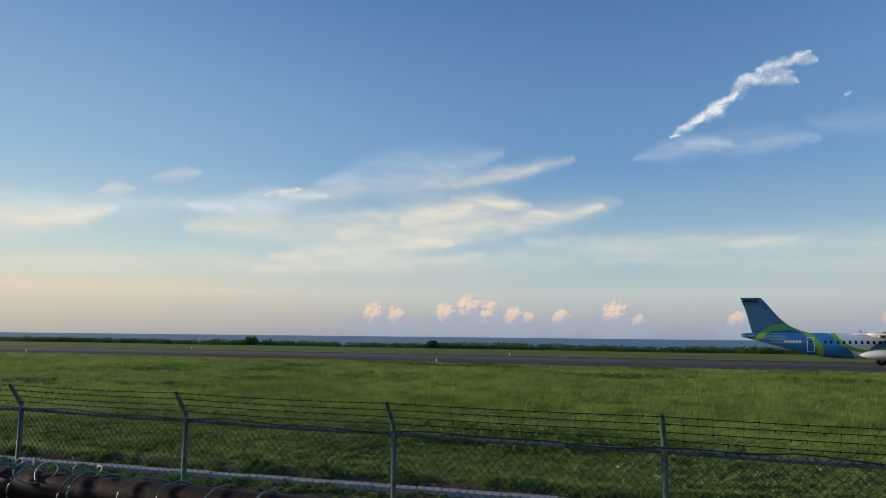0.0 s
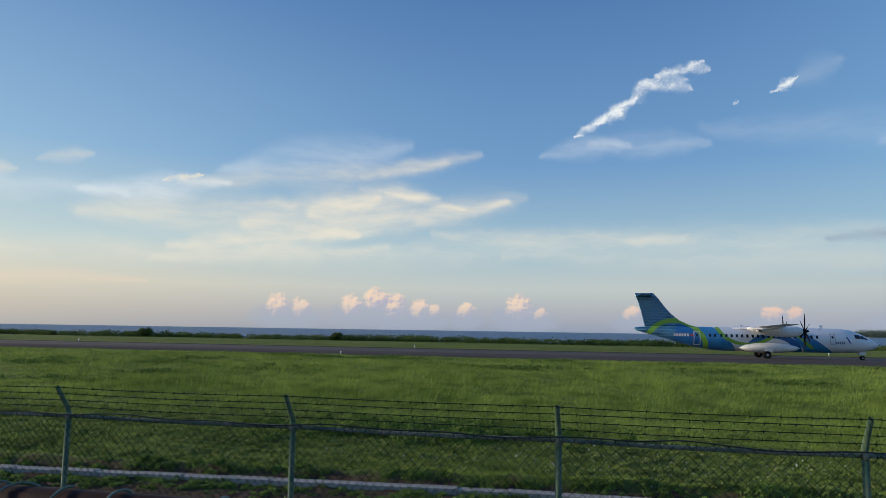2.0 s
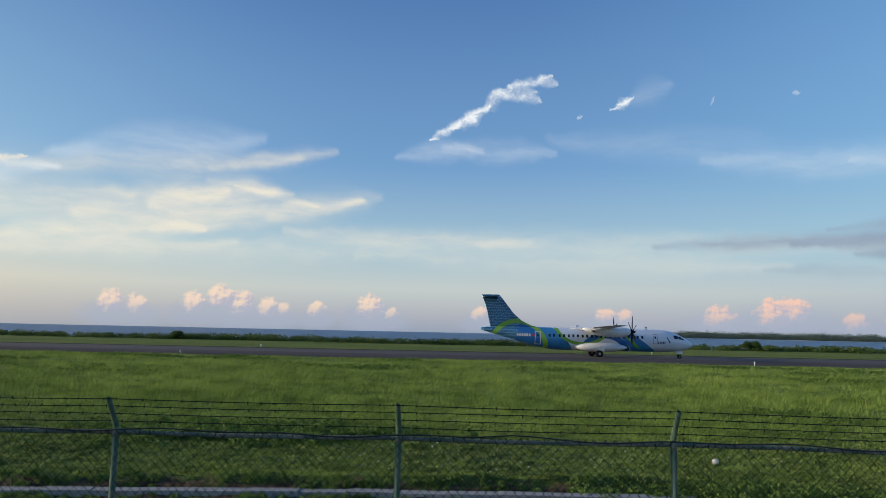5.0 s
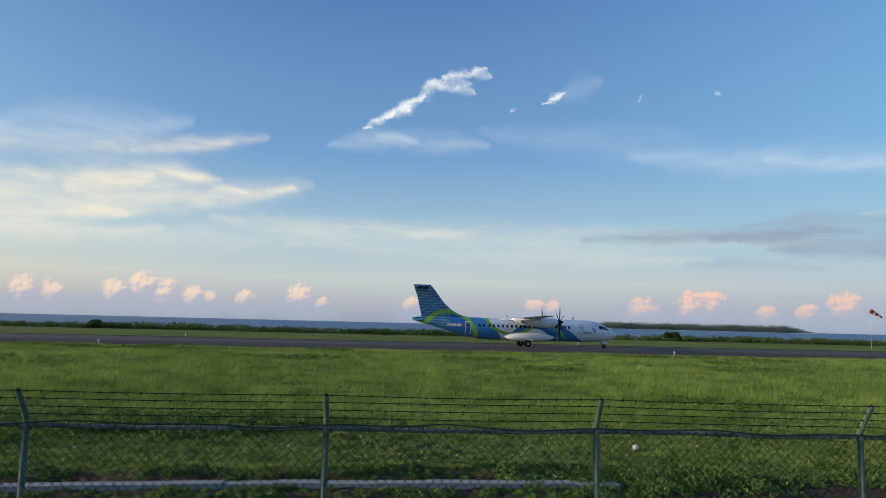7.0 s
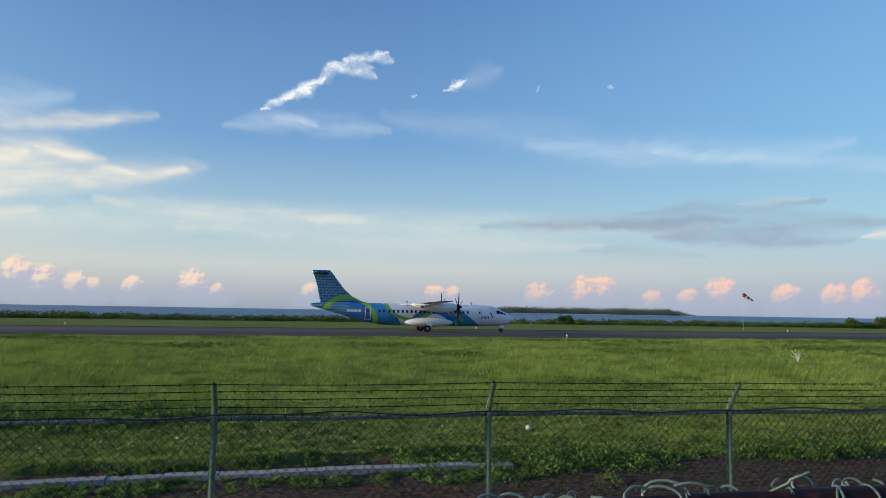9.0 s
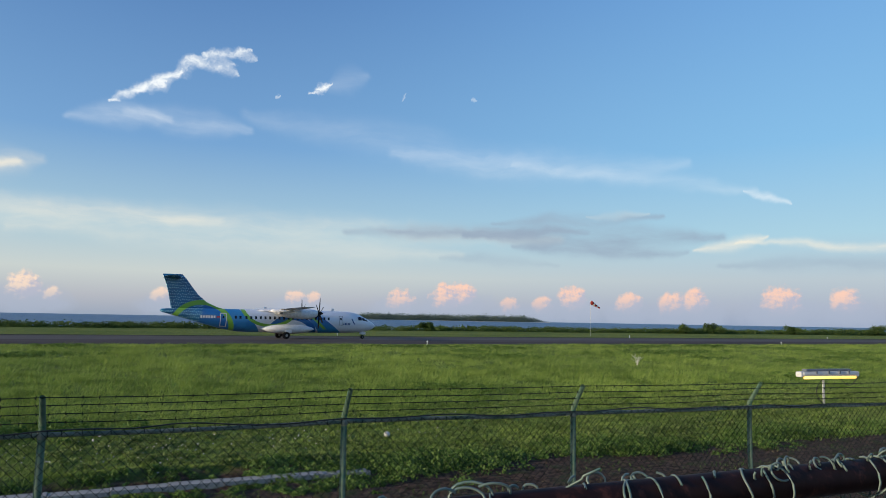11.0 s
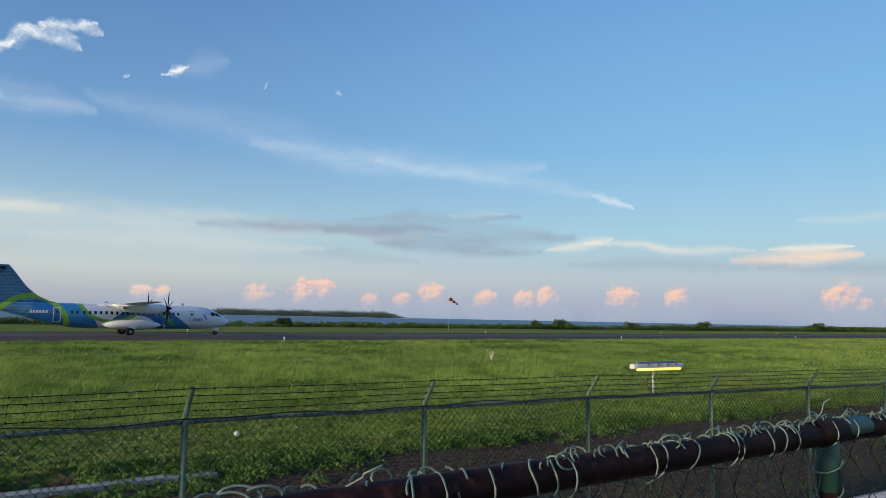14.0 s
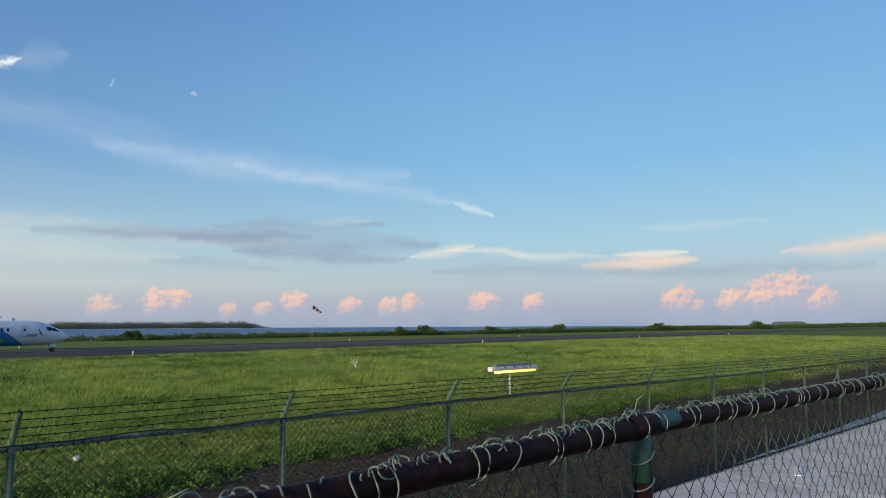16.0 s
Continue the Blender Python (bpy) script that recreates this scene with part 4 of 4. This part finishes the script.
def litter():
    bm = bmesh.new()
    bmesh.ops.create_icosphere(bm, subdivisions=3, radius=0.085)
    for v in bm.verts:
        v.co *= 1 + 0.12 * noise.noise(v.co * 14)
        v.co.z *= 0.85
    ob = part("plastic_ball", bm, HOUSING)
    ob.matrix_basis = pose(7.35, 11.6, float(ground_z(7.35, 11.6)) + 0.12)
    tagged(ob, "small dented white plastic ball in the grass", "ball")
    # a pale twiggy plant in the field
    e = empty("dry_plant", "pale dry twiggy plant standing in the grass", "plant", at=pose(34.0, 33.0, float(ground_z(34, 33))))
    st = []
    for i in range(16):
        a = rng.uniform(0, 6.28)
        r = rng.uniform(0.15, 0.5)
        h = rng.uniform(0.5, 1.0)
        st.append([(0, 0, 0), (0.3 * r * math.cos(a), 0.3 * r * math.sin(a), h * 0.6), (r * math.cos(a), r * math.sin(a), h)])
    tubes("stem", st, 0.006, SOCK_WHITE, e, 4)
    # scrap on the slab
    bm = bmesh.new()
    box(bm, (0, 0, 0.012), (0.9, 0.16, 0.024), 0.008)
    for v in bm.verts:
        v.co.y += 0.05 * math.sin(v.co.x * 5)
    ob = part("scrap_board", bm, SOCK_WHITE)
    ob.matrix_basis = pose(17.6, -1.9, 0.062, 0, 0, 12)
    tagged(ob, "pale scrap board lying on the concrete slab", "board")


litter()


# ---- the airliner ----
PLANE_AT = pose(31.2, 83.0, RUN_Z + 0.06, 0, 0, 2.0)
STATIONS = [(0.0, 1.72, 0.03), (0.12, 1.72, 0.22), (0.4, 1.73, 0.43), (1.0, 1.79, 0.73), (1.7, 1.90, 0.97), (2.3, 2.00, 1.16), (3.0, 2.10, 1.30), (4.0, 2.15, 1.39),
            (5.0, 2.16, 1.41), (17.0, 2.16, 1.41), (18.5, 2.22, 1.36), (20.5, 2.42, 1.17), (22.5, 2.70, 0.90), (24.5, 2.98, 0.60), (26.2, 3.18, 0.34), (27.0, 3.26, 0.18), (27.17, 3.27, 0.04)]


def hull(s):
    st = np.array(STATIONS)
    return float(np.interp(s, st[:, 0], st[:, 1])), float(np.interp(s, st[:, 0], st[:, 2]))


def skin(s, z, side=-1, out=0.012):
    """A place on the hull's side at station s and height z."""
    zc, r = hull(s)
    q = max(-0.98, min(0.98, (z - zc) / r))
    y = math.sqrt(1 - q * q) * (r + out)
    return (-s, side * y, zc + q * (r + out))


def livery(dots):
    """White hull with blue tail, green and light blue ribbons."""
    m, k, b = material("tail_livery" if dots else "hull_livery", 0.32)
    co = k.add("ShaderNodeTexCoord").outputs["Object"]
    x, y, z = k.split(co)
    s = k.math("MULTIPLY", x, -1.0)
    white, blue, pale, green, deep = (0.70, 0.72, 0.76, 1), (0.016, 0.125, 0.36, 1), (0.040, 0.25, 0.50, 1), (0.19, 0.40, 0.05, 1), (0.010, 0.075, 0.19, 1)

    def band(cs, cz, rx, rz, half, upper):
        e = k.math("SQRT", k.math("ADD", k.math("POWER", k.math("DIVIDE", k.math("SUBTRACT", s, cs), rx), 2.0), k.math("POWER", k.math("DIVIDE", k.math("SUBTRACT", z, cz), rz), 2.0)))
        d = k.math("MULTIPLY", k.math("ABSOLUTE", k.math("SUBTRACT", e, 1.0)), (rx + rz) / 2)
        m1 = k.smooth(d, half + 0.03, half)
        cut = k.math("GREATER_THAN", z, cz) if upper else k.math("LESS_THAN", z, cz)
        return k.math("MULTIPLY", m1, cut), e
    # front ribbon
    col = white
    right = k.math("MULTIPLY_ADD", k.math("SUBTRACT", z, 0.75), 1.4, 4.9)
    left = k.math("MULTIPLY_ADD", k.math("SUBTRACT", z, 0.75), 0.9, 8.0)
    rib = k.math("MULTIPLY", k.smooth(k.math("SUBTRACT", s, right), 0.0, 0.1), k.smooth(k.math("SUBTRACT", left, s), 0.0, 0.1))
    col = k.mix(rib, col, k.mix(k.smooth(z, 0.8, 2.8), pale, blue))
    seam = k.math("ABSOLUTE", k.math("SUBTRACT", s, k.math("MULTIPLY_ADD", k.math("SUBTRACT", z, 0.75), 1.1, 6.8)))
    col = k.mix(k.math("MULTIPLY", k.smooth(seam, 0.28, 0.2), k.smooth(z, 1.0, 1.4)), col, green)
    # dark sweep by the wing root
    swp, _ = band(11.6, 0.3, 2.9, 2.35, 0.35, True)
    col = k.mix(swp, col, blue)
    # blue rear
    edge = k.math("MULTIPLY_ADD", k.math("POWER", k.math("MAXIMUM", z, 0.01), 1.6), 0.36, 15.3)
    rear = k.smooth(k.math("SUBTRACT", s, edge), 0.0, 0.1)
    bluevar = k.mix(k.smooth(s, 17.0, 23.0), pale, blue)
    bluevar = k.mix(k.smooth(k.noise(co, 0.5, 3.0), 0.4, 0.7), bluevar, blue)
    col = k.mix(rear, col, bluevar)
    u_band, _ = band(14.4, 3.95, 3.3, 2.35, 0.2, False)
    col = k.mix(u_band, col, green)
    # dotted dark tail
    tail, e = band(22.5, 0.9, 3.5, 3.4, 0.28, True)
    patterned = k.smooth(k.math("SUBTRACT", k.math("ADD", s, k.math("MULTIPLY", z, 0.35)), 23.4), 0.0, 0.3)
    cell = k.xyz(k.math("MULTIPLY_ADD", z, -0.35, s), z, 0.0)
    vo = k.add("ShaderNodeTexVoronoi", feature="F1", voronoi_dimensions="2D")
    k.put(vo.inputs["Vector"], k.vmath("MULTIPLY", cell, (4.6, 2.9, 1.0)))
    vo.inputs["Scale"].default_value = 1.0
    vo.inputs["Randomness"].default_value = 0.45
    spot = k.smooth(vo.outputs["Distance"], 0.30, 0.18)
    tailcol = k.mix(spot, k.mix(k.smooth(k.noise(co, 0.7, 4.0), 0.35, 0.65), deep, (0.016, 0.14, 0.30, 1)), (0.30, 0.56, 0.68, 1))
    col = k.mix(k.math("MULTIPLY", patterned, rear), col, tailcol)
    col = k.mix(tail, col, green)
    dirt = k.noise(k.vmath("MULTIPLY", co, (0.5, 2.0, 2.0)), 1.5, 5.0, 0.6)
    col = k.mix(k.math("MULTIPLY", k.smooth(dirt, 0.5, 0.75), 0.12), col, (0.25, 0.24, 0.22, 1))
    k.put(b.inputs["Base Color"], col)
    return m


HULL = livery(False)


def wing_arrays(sections, n=11):
    """Closed aerofoil skin through (leading s, y, z, chord, thickness) sections; fins give z and y swapped outside."""
    t = np.linspace(0, np.pi, n)
    cx = 0.5 - 0.5 * np.cos(t)
    th = 2.6 * (0.2969 * np.sqrt(cx) - 0.126 * cx - 0.3516 * cx ** 2 + 0.2843 * cx ** 3 - 0.1036 * cx ** 4)
    prof = np.concatenate([np.stack([cx, th], -1), np.stack([cx[-2:0:-1], -0.75 * th[-2:0:-1]], -1)])
    m = len(prof)
    v = np.concatenate([np.stack([-(le + prof[:, 0] * c), np.full(m, y), z + prof[:, 1] * tk * c], -1) for le, y, z, c, tk in sections])
    f = [[i * m + j, i * m + (j + 1) % m, (i + 1) * m + (j + 1) % m, (i + 1) * m + j] for i in range(len(sections) - 1) for j in range(m)]
    return v, np.array(f)


def close_ends(ob):
    bm = bmesh.new()
    bm.from_mesh(ob.data)
    bmesh.ops.holes_fill(bm, edges=bm.edges, sides=0)
    bmesh.ops.recalc_face_normals(bm, faces=bm.faces)
    bm.to_mesh(ob.data)
    bm.free()
    return ob


def loft(name, rings, mat, parent, sides=28):
    """A round body through (s, y, z, half width, half height) rings."""
    a = np.arange(sides) * 2 * np.pi / sides
    v = np.concatenate([np.stack([np.full(sides, -s), y + w * np.sin(a), z + h * np.cos(a)], -1) for s, y, z, w, h in rings])
    f = [[i * sides + j, i * sides + (j + 1) % sides, (i + 1) * sides + (j + 1) % sides, (i + 1) * sides + j] for i in range(len(rings) - 1) for j in range(sides)]
    return close_ends(raw(name, v, np.array(f), mat, parent, True))


def patch(name, s0, s1, z0, z1, mat, parent, side=-1, out=0.012, skew=0.0, n=4, label=""):
    """A thin panel that follows the hull."""
    v = []
    for o in (out, -0.02):
        for i in range(n + 1):
            for j in range(n + 1):
                zz = z0 + (z1 - z0) * j / n
                v.append(skin(s0 + (s1 - s0) * i / n + skew * (zz - z0), zz, side, o))
    m = n + 1
    f = [[i * m + j, i * m + j + 1, (i + 1) * m + j + 1, (i + 1) * m + j] for i in range(n) for j in range(n)]
    ob = raw(name, v[:m * m], f, mat, parent, True)
    if label:
        ob["label"] = label
    return ob


def wheel(name, c, r, w, parent):
    t = part(name, bmesh.new(), DARK, parent)
    bm = bmesh.new()
    bmesh.ops.create_cone(bm, cap_ends=True, segments=24, radius1=r, radius2=r, depth=w, matrix=pose(*c, 90, 0, 0))
    bmesh.ops.bevel(bm, geom=[e for e in bm.edges if e.calc_face_angle(0) > 0.8], offset=w * 0.25, segments=2, affect="EDGES")
    bm.to_mesh(t.data)
    bm.free()
    rod("rim", (c[0], c[1] - w * 0.52, c[2]), (c[0], c[1] + w * 0.52, c[2]), r * 0.36, GREY, t, 16)
    return t


def airliner():
    e = empty("airliner", "white and blue twin turboprop airliner with green ribbons on the runway", "airplane", at=PLANE_AT)
    st = []
    for a, b in zip(STATIONS[:-1], STATIONS[1:]):
        n = 4 if b[0] - a[0] > 1.2 else 2
        st += [tuple(np.array(a) + (np.array(b) - np.array(a)) * i / n) for i in range(n)]
    st.append(STATIONS[-1])
    loft("fuselage", [(s, 0, z, r, r) for s, z, r in st], HULL, e, 40)
    # gear pods and belly
    pod = [(8.7, 0.05), (9.1, 0.35), (9.9, 0.62), (11, 0.80), (12.5, 0.84), (13.8, 0.74), (14.8, 0.48), (15.5, 0.06)]
    for side in (-1, 1):
        loft("gear_pod", [(s, side * 1.05, 1.22, 0.95 * q / 0.84, 0.62 * q / 0.84) for s, q in pod], WHITE, e)
    loft("wing_fairing", [(9.8, 0, 3.35, 0.1, 0.05), (10.6, 0, 3.4, 0.8, 0.22), (11.7, 0, 3.45, 1.1, 0.32), (14.2, 0, 3.45, 1.1, 0.30), (15.8, 0, 3.38, 0.7, 0.18), (16.8, 0, 3.32, 0.1, 0.04)], WHITE, e)
    # wings
    for side in (-1, 1):
        v, f = wing_arrays([(11.3, 0, 3.66, 2.57, 0.16), (11.3, side * 4.6, 3.66, 2.57, 0.16), (11.75, side * 9.0, 3.74, 2.05, 0.15), (12.15, side * 13.3, 3.82, 1.55, 0.13), (12.5, side * 13.52, 3.84, 1.0, 0.1)])
        w = close_ends(raw("wing", v, f, WHITE, e, True))
        v, f = wing_arrays([(13.75, side * 1.6, 3.46, 0.75, 0.14), (13.75, side * 4.6, 3.46, 0.75, 0.14), (13.5, side * 9.2, 3.58, 0.6, 0.12)], 7)
        close_ends(raw("flap", v, f, GREY, w, True))
        for fy in (2.6, 6.4, 8.3):
            loft("flap_fairing", [(12.8, side * fy, 3.52, 0.03, 0.03), (13.4, side * fy, 3.42, 0.10, 0.14), (14.3, side * fy, 3.36, 0.09, 0.13), (15.0, side * fy, 3.40, 0.02, 0.02)], WHITE, w, 10)
        # engine
        ey = side * 4.1
        nac = loft("nacelle", [(9.2, ey, 3.2, 0.28, 0.28), (9.45, ey, 3.16, 0.42, 0.46), (10.0, ey, 3.12, 0.50, 0.60), (11.4, ey, 3.14, 0.52, 0.64), (13.2, ey, 3.2, 0.46, 0.54), (14.4, ey, 3.36, 0.3, 0.3), (15.0, ey, 3.46, 0.08, 0.1)], WHITE, e)
        bm = bmesh.new()
        box(bm, (-9.37, ey, 2.74), (0.2, 0.5, 0.16), 0.05)
        part("intake", bm, DARK, nac)
        rod("exhaust", (-13.6, ey + side * 0.3, 3.2), (-14.1, ey + side * 0.42, 3.2), 0.16, GREY, nac, 14)
        prop = loft("propeller", [(8.45, ey, 3.22, 0.02, 0.02), (8.55, ey, 3.22, 0.10, 0.10), (8.8, ey, 3.22, 0.20, 0.20), (9.22, ey, 3.22, 0.27, 0.27)], DARK, e, 18)
        for bnum in range(6):
            th = radians(bnum * 60 + 7 * side)
            v = []
            for q, (rr, ch) in enumerate(((0.2, 0.12), (0.6, 0.18), (1.2, 0.22), (1.75, 0.19), (1.96, 0.08))):
                tw = radians(78 - 12 * q)
                for cc, off in ((-0.5, 0.0), (0.0, 0.03), (0.5, 0.0), (0.0, -0.03)):
                    lx, lt = ch * cc * math.sin(tw) + off * math.cos(tw), ch * cc * math.cos(tw) - off * math.sin(tw)
                    yy = rr * math.sin(th) + lt * math.cos(th)
                    zz = rr * math.cos(th) - lt * math.sin(th)
                    v.append((-8.97 + lx, ey + yy, 3.22 + zz))
            f = [[i * 4 + j, i * 4 + (j + 1) % 4, (i + 1) * 4 + (j + 1) % 4, (i + 1) * 4 + j] for i in range(4) for j in range(4)]
            close_ends(raw("blade", v, np.array(f), DARK, prop))
    # fin with dorsal fillet: chordwise sections going up
    secs = [(19.3, 3.42, 6.6, 0.020), (20.7, 3.78, 5.3, 0.033), (21.9, 4.35, 4.2, 0.053), (22.9, 5.2, 3.40, 0.075), (23.7, 6.2, 2.85, 0.085), (24.4, 7.15, 2.50, 0.085), (24.85, 7.62, 2.2, 0.06)]
    v, f = wing_arrays([(le, zz, 0, c, tk) for le, zz, c, tk in secs])
    v = np.stack([v[:, 0], v[:, 2], v[:, 1]], -1)
    close_ends(raw("fin", v, f, HULL, e, True))
    v, f = wing_arrays([(25.55, -3.65, 7.28, 1.15, 0.1), (24.95, 0, 7.28, 1.9, 0.11), (25.55, 3.65, 7.28, 1.15, 0.1)])
    close_ends(raw("tailplane", v, f, HULL, e, True))
    # landing gear
    for side in (-1, 1):
        leg = rod("main_leg", (-12.5, side * 1.6, 1.0), (-12.5, side * 2.0, 0.5), 0.1, GREY, e)
        for dy in (-0.22, 0.22):
            wheel("main_tyre", (-12.5, side * 2.02 + dy, 0.43), 0.43, 0.25, leg)
        bm = bmesh.new()
        box(bm, (-12.2, side * 2.0, 0.92), (0.85, 0.05, 0.42), 0.02)
        part("gear_door", bm, WHITE, leg)
    leg = rod("nose_leg", (-1.75, 0, 1.1), (-1.75, 0, 0.3), 0.07, GREY, e)
    for dy in (-0.16, 0.16):
        wheel("nose_tyre", (-1.75, dy, 0.23), 0.23, 0.14, leg)
    for dy in (-0.3, 0.3):
        bm = bmesh.new()
        box(bm, (-1.75, dy, 0.75), (0.7, 0.03, 0.35), 0.01)
        part("nose_gear_door", bm, WHITE, leg)
    # windows and doors on both sides
    for side in (-1, 1):
        for i in range(19):
            s = 6.75 + i * 0.58
            patch("cabin_window", s, s + 0.25, 2.38, 2.74, GLASS, e, side, 0.01, n=2)
        for s in (17.9, 18.45):
            patch("cabin_window", s, s + 0.25, 2.40, 2.74, GLASS, e, side, 0.01, n=2)
        for s0, s1, z0, z1 in ((19.65, 20.4, 1.45, 3.05), (4.95, 5.5, 1.75, 2.95)):
            w = 0.07
            mat = SOCK_WHITE if s0 > 10 else GREY
            door = patch("door_frame", s0, s0 + w, z0, z1, mat, e, side, 0.03, n=8)
            patch("frame_side", s1 - w, s1, z0, z1, mat, door, side, 0.03, n=8)
            patch("frame_head", s0, s1, z1 - w, z1, mat, door, side, 0.03, n=8)
            patch("frame_sill", s0, s1, z0, z0 + w, mat, door, side, 0.03, n=8)
            patch("door_window", (s0 + s1) / 2 - 0.1, (s0 + s1) / 2 + 0.1, 2.42, 2.7, GLASS, door, side, 0.012, n=2)
        # cockpit glazing
        patch("side_window", 2.15, 2.75, 2.42, 2.86, GLASS, e, side, 0.012, 0.2)
        patch("side_window", 1.62, 2.08, 2.38, 2.74, GLASS, e, side, 0.012, 0.35)
        patch("windscreen", 1.28, 1.56, 2.30, 2.52, GLASS, e, side, 0.012, 0.7)
        # plain bars in place of lettering
        for i in range(6):
            patch("mark_bar", 20.95 + i * 0.30, 21.15 + i * 0.30, 2.42, 2.74, SOCK_WHITE, e, side, 0.012, n=2)
        patch("mark_bar", 20.4, 20.8, 2.5, 2.66, SOCK_RED, e, side, 0.012, n=2)
        for i in range(5):
            patch("name_bar", 3.95 + i * 0.2, 4.07 + i * 0.2, 1.78, 2.08, SWOOSH, e, side, 0.012, n=2)
        patch("emblem", 3.25, 3.42, 1.9, 2.62, SWOOSH, e, side, 0.012, 0.55, label="dark blue swoosh emblem")
    for s in (6.0, 14.8):
        bm = bmesh.new()
        box(bm, (-s, 0, 3.72), (0.35, 0.03, 0.4), 0.01)
        part("antenna", bm, WHITE, e)


SWOOSH = mottled("dark_blue_paint", (0.02, 0.06, 0.2, 1), (0.03, 0.09, 0.26, 1), 1.0, 0.4)
airliner()
